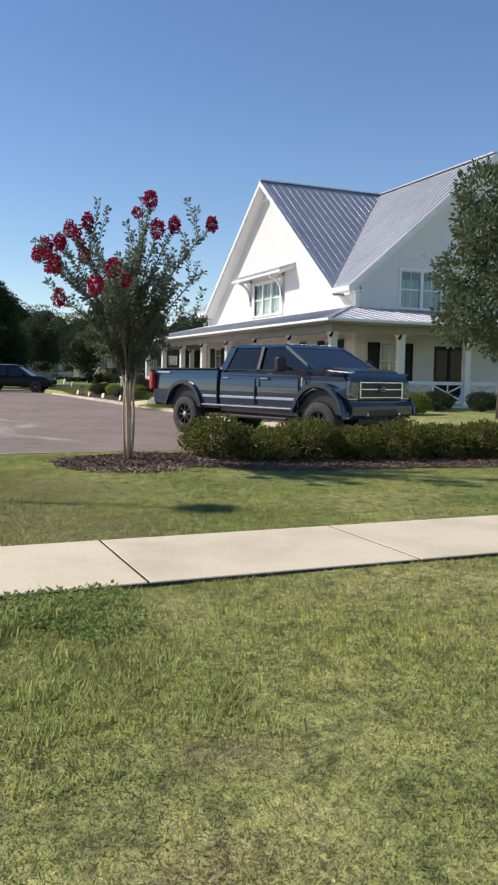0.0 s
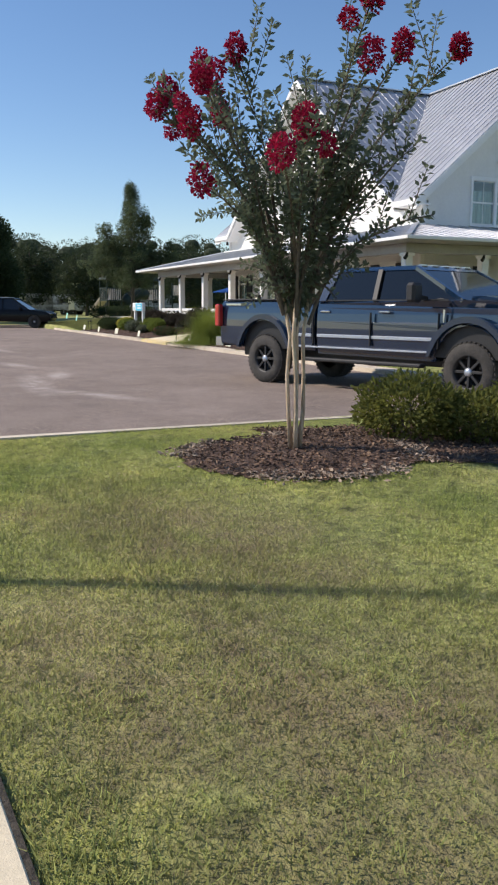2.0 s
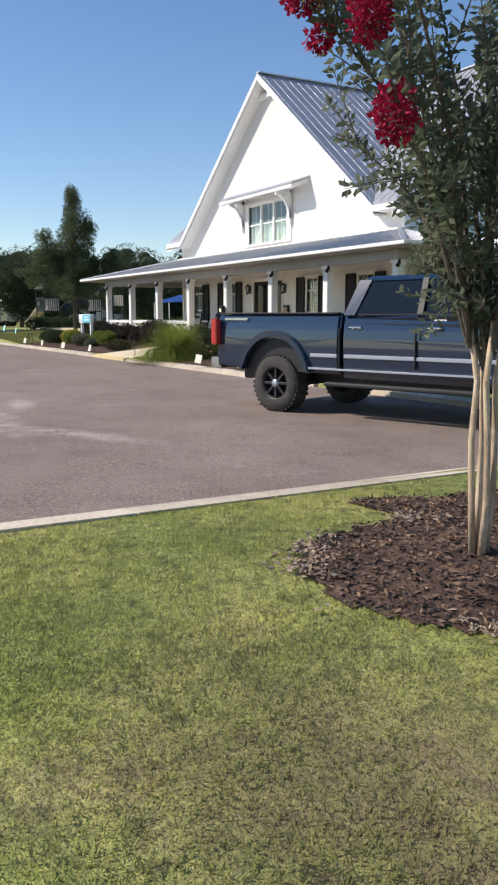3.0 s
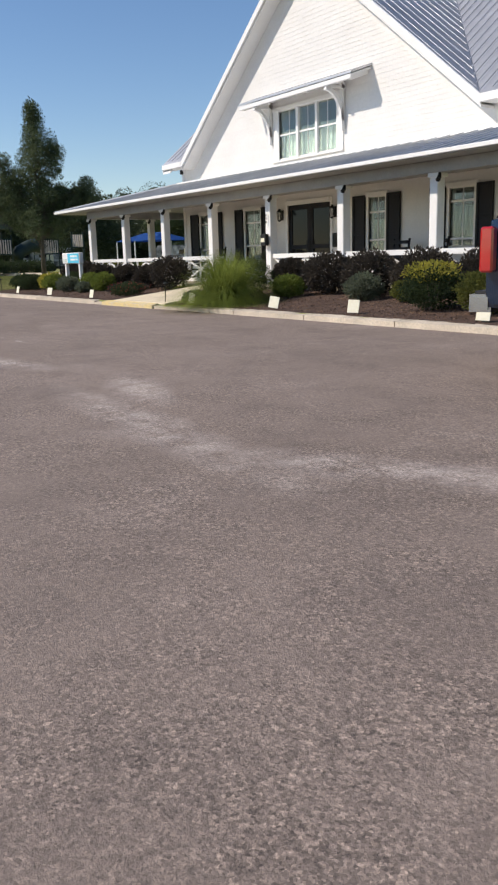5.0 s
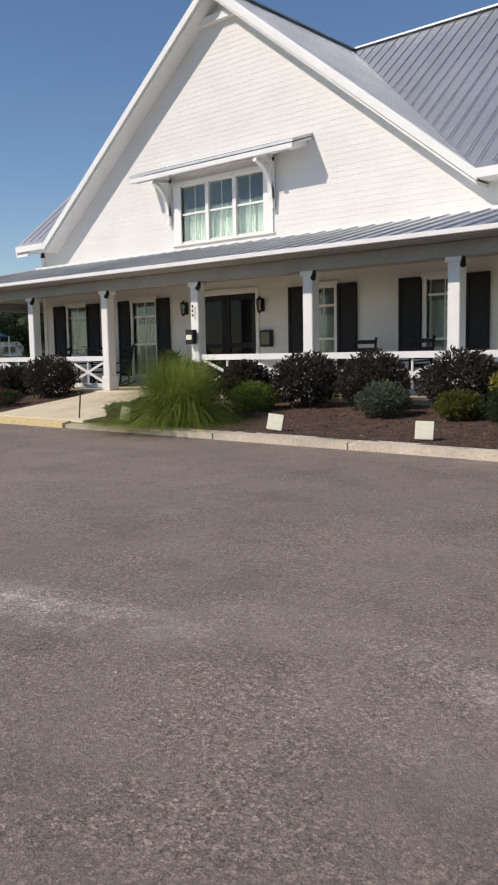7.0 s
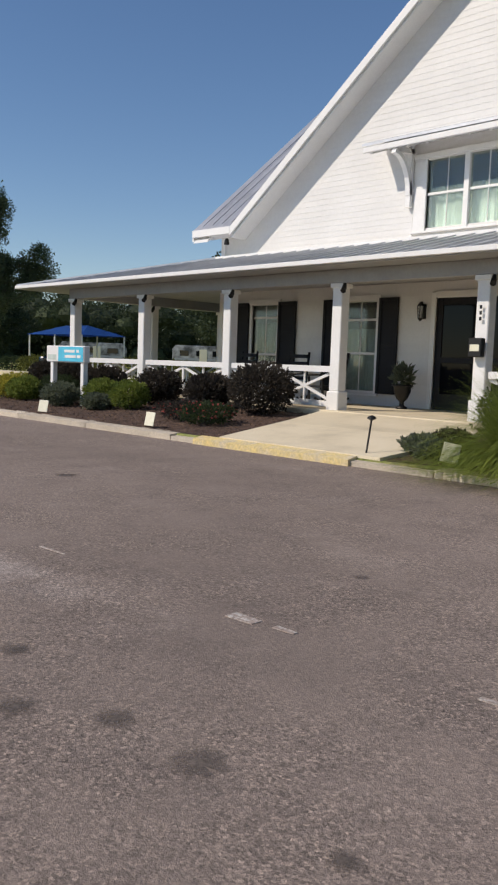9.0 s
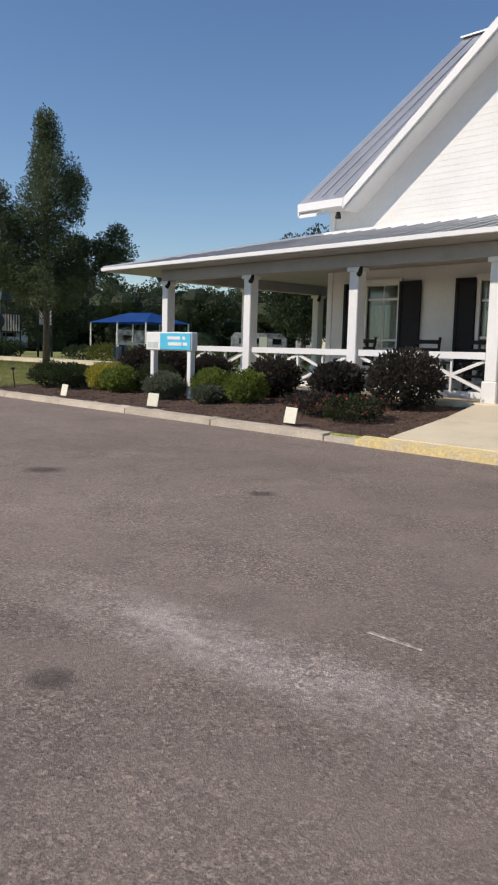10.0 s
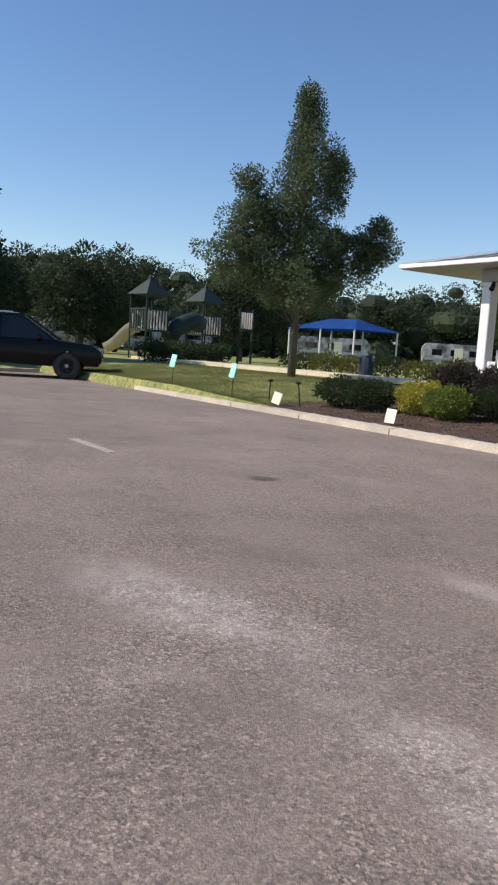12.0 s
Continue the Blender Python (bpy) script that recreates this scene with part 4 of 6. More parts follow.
# ---- porch ----
porch = new("porch")
porch.parent = house
PX0, PX1, PY0, PYB, PZ = -40.6, -20.15, 11.75, 22.0, 2.66
box_part("deck", "concrete", porch, -39.4, -20.65, 12.1, WY0, 0.05, DECK, 0.015)
box_part("deck", "concrete", porch, WX1, -20.65, WY0, PYB, 0.05, DECK, 0.015)
box_part("deck", "concrete", porch, -39.4, WX0, WY0, PYB, 0.05, DECK, 0.015)
bm = bmesh.new()
A, B = Vector((PX0, PY0, PZ)), Vector((PX1, PY0, PZ))
C, D = Vector((WX0, WY0 - 0.2, PORCH_TOP)), Vector((WX1, WY0 - 0.2, PORCH_TOP))
for quad in ((A, B, D, C), (B, Vector((PX1, PYB, PZ)), Vector((WX1, PYB, PORCH_TOP)), D), (Vector((PX0, PYB, PZ)), A, C, Vector((WX0, PYB, PORCH_TOP)))):
    slab(bm, quad, 0.05)
part("porch_roof", bm, "roof", porch)
for x0, x1, y0, y1 in ((PX0, PX1, PY0 - 0.05, PY0), (PX1, PX1 + 0.05, PY0 - 0.05, PYB), (PX0 - 0.05, PX0, PY0 - 0.05, PYB)):
    box_part("gutter", "trim", porch, x0, x1, y0, y1, PZ - 0.06, PZ + 0.012, 0.006)
part("flashing", box(bmesh.new(), WX0 - 0.05, WX1 + 0.05, WY0 - 0.24, WY0 - 0.02, PORCH_TOP - 0.02, PORCH_TOP + 0.05, 0.01), "trim", porch)
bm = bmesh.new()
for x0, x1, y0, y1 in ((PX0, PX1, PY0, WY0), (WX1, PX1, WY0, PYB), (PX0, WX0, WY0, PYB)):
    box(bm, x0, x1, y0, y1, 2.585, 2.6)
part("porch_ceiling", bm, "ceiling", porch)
for x in np.arange(PX0 + 0.35, PX1, 0.36):
    if x < WX0:
        t0 = (x - PX0) / (WX0 - PX0)
    elif x > WX1:
        t0 = (PX1 - x) / (PX1 - WX1)
    else:
        t0 = 1.0
    part("seam", beam(bmesh.new(), (x, PY0, PZ + 0.012), (x, PY0 + t0 * (C.y - PY0), PZ + t0 * (PORCH_TOP - PZ) + 0.012), 0.018, 0.024), "roof", porch)
for y in np.arange(PY0 + 0.35, PYB, 0.36):
    t0 = min(1.0, (y - PY0) / (C.y - PY0))
    for xe, xw in ((PX0, WX0), (PX1, WX1)):
        part("seam", beam(bmesh.new(), (xe, y, PZ + 0.012), (xe + t0 * (xw - xe), y, PZ + t0 * (PORCH_TOP - PZ) + 0.012), 0.018, 0.024), "roof", porch)
for a, b in ((A, C), (B, D)):
    part("hip_cap", beam(bmesh.new(), a + Vector((0, 0, 0.02)), b + Vector((0, 0, 0.02)), 0.12, 0.04), "roof", porch)

POST_X = [-39.12 + 2.575 * i for i in range(8)]
POST_Y = [14.6, 16.9, 19.2, 21.5]


def post(x, y):
    p = new("post")
    p.parent = porch
    box_part("shaft", "trim", p, x - 0.098, x + 0.098, y - 0.098, y + 0.098, DECK + 0.3, 2.36, 0.012)
    box_part("plinth", "trim", p, x - 0.125, x + 0.125, y - 0.125, y + 0.125, DECK - 0.06, DECK + 0.3, 0.015)
    box_part("capital", "trim", p, x - 0.13, x + 0.13, y - 0.13, y + 0.13, 2.3, 2.37, 0.01)
    part("spotlight", tube(bmesh.new(), [(x + 0.15, y - 0.1, 2.36), (x + 0.16, y - 0.13, 2.28), (x + 0.18, y - 0.18, 2.24)], [0.025, 0.04, 0.045], 10), "iron", p, "small black spotlight")


for x in POST_X:
    post(x, 12.4)
for y in POST_Y:
    post(POST_X[0], y)
    post(POST_X[-1], y)
# beams take the darkened paint too, their shade being part of its colour
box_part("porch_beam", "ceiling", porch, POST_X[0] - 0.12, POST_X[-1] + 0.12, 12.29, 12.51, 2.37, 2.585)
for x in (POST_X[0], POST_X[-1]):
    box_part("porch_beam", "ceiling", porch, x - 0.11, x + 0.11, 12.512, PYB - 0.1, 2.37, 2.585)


def railing(a, b):
    """Rails, uprights and crossed braces between two posts."""
    r = new("railing")
    r.parent = porch
    a, b = Vector(a), Vector(b)
    d = (b - a).normalized()
    a, b = a + d * 0.125, b - d * 0.125
    up = Vector((0, 0, 1))
    part("top_rail", beam(bmesh.new(), a + up * 1.01, b + up * 1.01, 0.11, 0.1), "trim", r)
    part("bottom_rail", beam(bmesh.new(), a + up * 0.45, b + up * 0.45, 0.07, 0.09), "trim", r)
    m = (a + b) / 2
    part("upright", beam(bmesh.new(), m + up * 0.49, m + up * 0.965, 0.05, 0.05, d), "trim", r)
    for p, q in ((a, m), (m, b)):
        c = (p + q) / 2
        part("upright", beam(bmesh.new(), c + up * 0.49, c + up * 0.965, 0.03, 0.03, d), "trim", r)
        part("brace", beam(bmesh.new(), p + up * 0.5, q + up * 0.95, 0.03, 0.045), "trim", r)
        part("brace", beam(bmesh.new(), p + up * 0.95, q + up * 0.5, 0.035, 0.045), "trim", r)


for i in range(7):
    if i != 3:
        railing((POST_X[i], 12.4, 0), (POST_X[i + 1], 12.4, 0))
for x in (POST_X[0], POST_X[-1]):
    for a, b in zip([12.4] + POST_Y, POST_Y):
        railing((x, a, 0), (x, b, 0))


# ---- plants ----
def lumpy(rng, n, r, h, shell=0.5, squash=1.0, seed=0.0):
    """Points in a lumpy crown of radius r and height h, denser near its skin, and their outward ways."""
    d = rng.normal(0, 1, (n, 3))
    d[:, 2] = np.where(d[:, 2] < 0, d[:, 2] * squash, d[:, 2])
    d /= np.linalg.norm(d, axis=1)[:, None]
    k = np.array([1 + 0.22 * noise.noise((v[0] * 2.6 + seed, v[1] * 2.6, v[2] * 2.6)) + 0.12 * noise.noise((v[0] * 6 + seed, v[1] * 6, v[2] * 6)) for v in d])
    q = rng.uniform(shell ** 3, 1, n) ** (1 / 3) * k
    p = d * q[:, None] * np.array([r, r, h / 2])
    return p, d


def bush(label, x, y, r, h, mat, n=900, leaf=0.03, seed=1, category="bush", group="", name="shrub", long=1.9, flowers=None):
    z = ground_z(x, y)
    t = thing(name, label, category, (x, y, z), 0, group)
    rng = np.random.default_rng(seed)
    for i in range(5):
        a, b = rng.uniform(0, 6.28), rng.uniform(0.2, 0.6)
        part("stem", tube(bmesh.new(), [(0.05 * math.cos(a), 0.05 * math.sin(a), -0.02), (r * b * 0.6 * math.cos(a), r * b * 0.6 * math.sin(a), h * 0.35), (r * b * math.cos(a), r * b * math.sin(a), h * 0.7)], [0.014, 0.01, 0.005], 5), "brown_bark", t)
    p, d = lumpy(rng, n, r, h, 0.3, 0.75, seed)
    p[:, 2] += h * 0.53
    p[:, 2] = np.maximum(p[:, 2], 0.02)
    leaves("foliage", mat, t, rng, p, d, leaf, long, 0.25)
    if flowers:
        q, e = lumpy(rng, flowers[1], r, h, 0.9, 0.3, seed)
        q[:, 2] += h * 0.55
        leaves("blossom", flowers[0], t, rng, q[q[:, 2] > h * 0.3], e[q[:, 2] > h * 0.3], 0.03, 1.1, 0.2)
    return t


# crape myrtle
def crape_myrtle(x, y):
    z0 = ground_z(x, y)
    t = thing("crape_myrtle", "young multi-trunk crape myrtle with red blossom clusters in mulch", "tree", (x, y, z0))
    rng = np.random.default_rng(11)
    forks = []
    for i, (dx, dy) in enumerate(((-0.012, -0.046), (0.0, -0.004), (0.012, 0.04), (-0.04, 0.02), (0.04, -0.02))):
        pts = [(dx * 0.6, dy * 0.6, -0.03), (dx * 1.1 + 0.008, dy * 1.1, 0.25), (dx + rng.normal(0, 0.01), dy * 1.3, 0.5), (dx * 1.1, dy * 1.2 + rng.normal(0, 0.012), 0.75), (dx * 1.6, dy * 1.9, 1.0)]
        part("trunk", tube(bmesh.new(), pts, [0.018, 0.0145, 0.0135, 0.013, 0.012], 8), "bark", t, smooth=True)
        forks.append(Vector(pts[-1]))
    tips = [(0.82, -0.03, 2.4), (0.62, 0.1, 2.18), (0.72, 0.23, 2.22), (0.72, 0.6, 2.26), (0.02, -0.42, 2.31), (-0.18, -0.55, 2.25), (-0.08, -0.8, 2.06), (0.02, -0.89, 1.96), (0.32, -0.74, 2.04),
            (0.22, -0.77, 1.84), (-0.28, -0.39, 2.02), (0.72, -0.34, 1.79), (0.82, -0.52, 1.61), (0.32, -0.75, 1.53)]
    bare = [(-0.28, 0.2, 2.53), (0.32, 0.77, 2.12), (0.1, 0.5, 2.3), (-0.2, 0.6, 2.0), (-0.5, 0.1, 2.2), (-0.6, -0.4, 1.9), (-0.45, 0.5, 1.8), (0.5, 0.45, 1.95), (0.45, -0.1, 2.1), (-0.1, 0.1, 2.35), (0.15, -0.25, 2.2),
            (0.5, 0.75, 1.6), (0.6, 0.0, 1.5), (-0.5, -0.1, 1.6), (0.35, 0.3, 1.7), (0.0, -0.55, 1.15), (0.3, -0.4, 1.1), (-0.4, 0.35, 1.1), (0.4, 0.4, 1.05), (0.1, 0.6, 1.35), (0.25, -0.6, 1.3), (-0.3, -0.5, 1.3)]
    cen, out = [], []
    for i, tip in enumerate(tips + bare):
        tip = Vector(tip) * (1.06 if i < len(tips) else 0.95)
        if tip.z < 1.5:
            tip.x, tip.y = tip.x * 0.5, tip.y * 0.5
        a = min(forks, key=lambda f: (f.xy - tip.xy * 0.15).length) + Vector((0, 0, rng.uniform(-0.25, 0.1)))
        mid = a.lerp(tip, 0.5) + Vector((0, 0, 0.12 if tip.z > 1.5 else 0.06)) - Vector((tip.x, tip.y, 0)) * 0.1
        pts = [a, a.lerp(mid, 0.6) + Vector((0, 0, 0.02)), mid, mid.lerp(tip, 0.6) + Vector((0, 0, 0.03)), tip]
        part("branch", tube(bmesh.new(), pts, [0.012, 0.01, 0.008, 0.006, 0.004], 6), "brown_bark", t)
        shoots = [(pts, 0.3)]
        for k in range(5 if tip.z > 1.5 else 3):
            f = rng.uniform(0.35, 0.85) * 4
            p = Vector(pts[int(f)]).lerp(Vector(pts[int(f) + 1]), f % 1)
            way = ((tip - a).normalized() + Vector(rng.normal(0, 0.5, 3))).normalized() + Vector((0, 0, 0.25))
            q = p + way * rng.uniform(0.14, 0.34)
            twig = [p, p.lerp(q, 0.35) - Vector((0, 0, 0.006)), p.lerp(q, 0.7), q, q + way * 0.03]
            part("twig", tube(bmesh.new(), twig, [0.004, 0.0035, 0.003, 0.002, 0.001], 4), "brown_bark", t)
            shoots.append((twig, 0.05))
        for line, start in shoots:  # leaves stand in opposite pairs along each shoot
            d = (Vector(line[-1]) - Vector(line[0])).normalized()
            s0 = d.orthogonal().normalized()
            n = int((Vector(line[-1]) - Vector(line[0])).length * (1 - start) / 0.019)
            for k in range(n):
                f = (start + (1 - start) * k / n) * 4
                p = Vector(line[int(f)]).lerp(Vector(line[int(f) + 1]), f % 1)
                side = Matrix.Rotation(1.5708 * (k % 2) + rng.normal(0, 0.25), 3, d) @ s0
                for w in (side, -side):
                    cen.append(p + w * 0.006)
                    out.append(w * 0.9 + d * 0.45)
    core, d = lumpy(rng, 2200, 0.38, 1.0, 0.1, 1.0, 2)
    core[:, 2] += 1.4
    core[:, :2] *= np.clip(0.3 + 0.75 * (core[:, 2:] - 0.95) / 0.8, 0.25, 1.15)
    leaves("foliage", "myrtle", t, rng, np.vstack([np.array([tuple(c) for c in cen]), core]), np.vstack([np.array([tuple(c) for c in out]), d]), 0.0235, 1.95, 0.05, spread=0.45)
    for i, tip in enumerate(tips):
        tip = tuple(1.06 * v for v in tip)
        r = rng.uniform(0.05, 0.072)
        p, d = lumpy(rng, 520, r, r * 2.8, 0.2, 1.0, i)
        leaves("blossom", "bloom", t, rng, p + np.array(tip) + np.array([0, 0, r * 0.4]), d, 0.017, 1.2, 0.1, "red blossom cluster")
        if i in (0, 4, 5, 7, 8, 11):
            p, d = lumpy(rng, 200, r * 0.75, r * 1.7, 0.35, 1.0, i + 30)
            leaves("blossom", "bloom", t, rng, p + np.array(tip) + np.array([rng.normal(0, 0.05), 0.11 * (1 if i % 2 else -1), -0.1]), d, 0.017, 1.2, 0.1, "red blossom cluster")
    return t


crape_myrtle(-9.92, 3.75)

# low hedge of separate shrubs behind the lawn
for i in range(9):
    f = i / 8
    y = 4.85 + 4.4 * f
    bush("low green holly shrub in a loose clipped hedge over mulch", -10.25 + 0.2 * (y - 4.6) * 1.0 + 0.08 * math.sin(i * 2.1), y, 0.42 + 0.05 * math.sin(i * 1.7), 0.42 + 0.06 * math.cos(i * 2.9), "holly", 4200, 0.022, 40 + i, group="low hedge by the lot")

# planting along the porch
PURPLE = [(-38.9, 11.6, 0.5, 0.8), (-38.0, 11.65, 0.5, 0.82), (-36.7, 11.6, 0.45, 0.7), (-35.0, 11.6, 0.48, 0.7), (-33.6, 11.6, 0.46, 0.66), (-32.28, 11.55, 0.6, 0.9), (-27.0, 11.6, 0.45, 0.75), (-25.75, 11.6, 0.58, 0.86),
          (-24.55, 11.6, 0.58, 0.86), (-23.15, 11.6, 0.62, 0.86), (-21.8, 11.6, 0.6, 0.84), (-20.4, 11.6, 0.6, 0.82)]
for i, (x, y, r, h) in enumerate(PURPLE):
    bush("rounded dark purple-leaved shrub in front of the porch railing", x, y, r * 0.9, h * 0.9, "purple", 6500, 0.03, 60 + i, group="dark shrubs along the porch")
for i, (x, y, r, h, m, lab) in enumerate((
        (-35.6, 10.75, 0.34, 0.5, "green", "loose fresh green shrub in the mulch bed"), (-34.75, 10.75, 0.34, 0.5, "green", "loose fresh green shrub in the mulch bed"),
        (-35.2, 10.35, 0.25, 0.28, "grey_leaf", "low grey-green shrub in the mulch bed"), (-38.75, 10.7, 0.42, 0.5, "golden", "golden yellow-green shrub in the mulch bed"),
        (-38.05, 10.55, 0.38, 0.45, "green", "soft green shrub in the mulch bed"), (-40.25, 10.3, 0.42, 0.5, "boxwood", "dark clipped boxwood ball at the bed's end"),
        (-39.55, 10.35, 0.42, 0.5, "boxwood", "dark clipped boxwood ball at the bed's end"), (-36.35, 10.35, 0.36, 0.42, "grey_leaf", "grey-green shrub beside the sign posts"),
        (-26.3, 11.0, 0.34, 0.42, "green", "small green shrub in the mulch bed"), (-24.0, 10.95, 0.34, 0.45, "grey_leaf", "small grey-green shrub in the mulch bed"),
        (-27.35, 10.75, 0.5, 0.78, "boxwood", "dark green shrub beside the ornamental grass"), (-22.9, 11.0, 0.3, 0.35, "holly", "small green shrub in the mulch bed"),
        (-21.7, 10.3, 0.5, 0.62, "boxwood", "clipped green shrub with golden top in the bed"), (-20.55, 10.25, 0.5, 0.6, "holly", "clipped green shrub in the mulch bed"),
        (-28.05, 9.85, 0.22, 0.22, "grey_leaf", "low bedding plant at the walk's edge"), (-27.75, 9.6, 0.2, 0.2, "grey_leaf", "low bedding plant at the walk's edge"), (-27.9, 10.2, 0.24, 0.26, "purple", "low dark bedding plant by the walk"),
        (-19.4, 10.4, 0.45, 0.5, "green", "green shrub in the mulch bed"), (-17.2, 12.4, 0.4, 0.5, "green", "green shrub near the side porch"), (-18.6, 14.1, 0.42, 0.5, "boxwood", "dark round shrub near the side porch"),
        (-18.2, 15.2, 0.42, 0.5, "boxwood", "dark round shrub near the side porch"), (-37.5, 11.0, 0.4, 0.5, "boxwood", "dark green shrub behind the sign"))):
    bush(lab, x, y, r, h, m, int(5200 * (r / 0.4) ** 1.6), 0.02 if m in ("boxwood",) else 0.024, 80 + i)
p = bush("golden top growth of a clipped shrub", -21.72, 10.25, 0.42, 0.3, "golden", 900, 0.026, 130)
p.location.z += 0.42
bush("low spreading plant with faded red flowers in mulch", -32.05, 10.2, 0.42, 0.32, "boxwood", 1800, 0.026, 131, flowers=("red_flower", 130))
bush("low spreading plant with faded red flowers in mulch", -32.75, 10.35, 0.36, 0.28, "purple", 1400, 0.026, 132, flowers=("red_flower", 110))
bush("low plum-coloured ground cover in the mulch bed", -33.4, 10.95, 0.55, 0.2, "purple", 1500, 0.024, 133, flowers=("red_flower", 60))


def ornamental_grass(x, y):
    z0 = ground_z(x, y)
    t = thing("ornamental_grass", "large arching clump of green ornamental grass at the kerb", "ornamental grass", (x, y, z0))
    rng = np.random.default_rng(21)
    v, f = [], []
    for i in range(6000):
        a, th, L = rng.uniform(0, 6.28), 1.3 * rng.uniform() ** 0.7, rng.uniform(1.1, 1.8)
        L *= 0.72 + 0.28 * th
        r0 = 0.24 * math.sqrt(rng.uniform())
        b0 = rng.uniform(0, 6.28)
        bx0, by0 = r0 * math.cos(b0), r0 * math.sin(b0)
        c, s = math.cos(a), math.sin(a)
        w = rng.uniform(0.004, 0.008)
        b = len(v)
        for k in range(7):
            u = k / 6
            out = L * (math.sin(th) * 0.75 * u + 0.22 * u * u)
            up = L * math.cos(th) * 1.02 * u - L * (0.14 + 0.5 * th / 1.15) * u ** 2.4
            ww = w * (1 - u * 0.9)
            v += [(bx0 + out * c - ww * s, by0 + out * s + ww * c, max(up, 0.012)), (bx0 + out * c + ww * s, by0 + out * s - ww * c, max(up, 0.012))]
        f += [(b + 2 * k, b + 2 * k + 1, b + 2 * k + 3, b + 2 * k + 2) for k in range(6)]
    soup("blades", v, f, "reed", t)
    return t


ornamental_grass(-26.72, 9.78)


# trees with tapered trunk, limbs and clumps of leaves
def broad_tree(name, label, x, y, height, clumps, mat, leaf, per, trunk_r, seed, bark="brown_bark", z=None, limb=0.4):
    z0 = ground_z(x, y) if z is None else z
    t = thing(name, label, "tree", (x, y, z0))
    rng = np.random.default_rng(seed)
    part("trunk", tube(bmesh.new(), [(0, 0, -0.1), (0.02, 0.01, height * 0.2), (0.03, -0.04, height * 0.45), (-0.02, 0.02, height * 0.72), (0, 0, height * 0.96)], [trunk_r * 1.25, trunk_r, trunk_r * 0.75, trunk_r * 0.4, trunk_r * 0.1], 9), bark, t, smooth=True)
    cen, out = [], []
    for cx, cy, cz, r, h in clumps:
        k = max(0.12, min(0.9, cz / height - 0.12))
        a = Vector((0, 0, height * k))
        c = Vector((cx, cy, cz))
        if (c - a).length > 0.3:
            part("limb", tube(bmesh.new(), [a, a.lerp(c, 0.5) + Vector((0, 0, -0.05)), c], [trunk_r * limb, trunk_r * limb * 0.6, trunk_r * limb * 0.2], 6), bark, t)
        n = int(per * r * r)
        p, d = lumpy(rng, n, r, h, 0.35, 0.9, rng.uniform(0, 50))
        cen.append(p + np.array([cx, cy, cz]))
        out.append(d)
    leaves("crown", mat, t, rng, np.vstack(cen), np.vstack(out), leaf, 1.9, 0.15)
    return t


rng = np.random.default_rng(8)
cl = []
for i in range(105):
    u = i / 104
    z = 1.7 + 4.75 * u
    a = i * 2.4 + rng.normal(0, 0.3)
    reach = (1.5 * (1 - u) ** 0.9 + 0.05) * (0.78 + 0.42 * noise.noise((math.cos(a) * 1.4, math.sin(a) * 1.4, z * 0.9)))
    k = rng.uniform(0.35, 1.05)
    cl.append((reach * k * math.cos(a), reach * k * math.sin(a), z + 0.12 * k, rng.uniform(0.17, 0.3) + 0.17 * (1 - u), rng.uniform(0.35, 0.65) + 0.3 * (1 - u)))
for cx, cy, z0, z1, wide, n in ((-0.45, -1.3, 2.2, 4.6, 0.85, 60), (-0.3, -0.8, 2.0, 4.3, 0.5, 30), (0.62, 1.4, 2.3, 3.5, 0.5, 24), (0.78, 1.75, 2.9, 3.75, 0.36, 16), (0.4, 0.65, 3.9, 5.7, 0.4, 22), (0.25, 0.85, 2.0, 3.4, 0.55, 20)):
    for k in range(n):
        u = rng.uniform()
        w = wide * (1 - 0.65 * u)
        cl.append((cx + rng.normal(0, w * 0.55), cy + rng.normal(0, w * 0.55), z0 + (z1 - z0) * u, rng.uniform(0.17, 0.33), rng.uniform(0.35, 0.7)))
cl += [(0, 0, 6.62, 0.08, 0.5), (0.05, 0.02, 6.2, 0.17, 0.5), (0, 0, 5.8, 0.22, 0.6)]
broad_tree("evergreen_tree", "upright evergreen tree with uneven conical crown on the lawn", -45.5, 12.95, 6.55, cl, "pine", 0.033, 3600, 0.085, 9, limb=0.16)

cl = []
for i in range(26):
    a, u = i * 2.4, (i % 9) / 8
    s = 2.7 * math.sqrt(max(0.05, 1 - (u * 1.05 - 0.35) ** 2 / 0.75))
    cl.append((s * 0.75 * math.cos(a), s * 0.75 * math.sin(a), 1.4 + 5.3 * u, 1.35 - 0.45 * u, 2.0))
cl.append((0, 0, 6.6, 1.1, 1.6))
broad_tree("oak_tree", "large dark round-crowned oak beyond the parking lot", -57.5, 6.2, 7.4, cl, "oak", 0.09, 1800, 0.28, 10, z=0.0)
cl = [(1.2 * math.cos(i * 2.4) * (0.5 + 0.5 * (i % 3) / 2), 1.2 * math.sin(i * 2.4) * (0.5 + 0.5 * (i % 3) / 2), 1.6 + 3.1 * (i / 15), 0.6, 1.1) for i in range(16)]
broad_tree("oak_tree", "bushy green tree beside the house's side porch", -15.1, 13.15, 5.0, cl, "pine", 0.06, 2600, 0.09, 12)
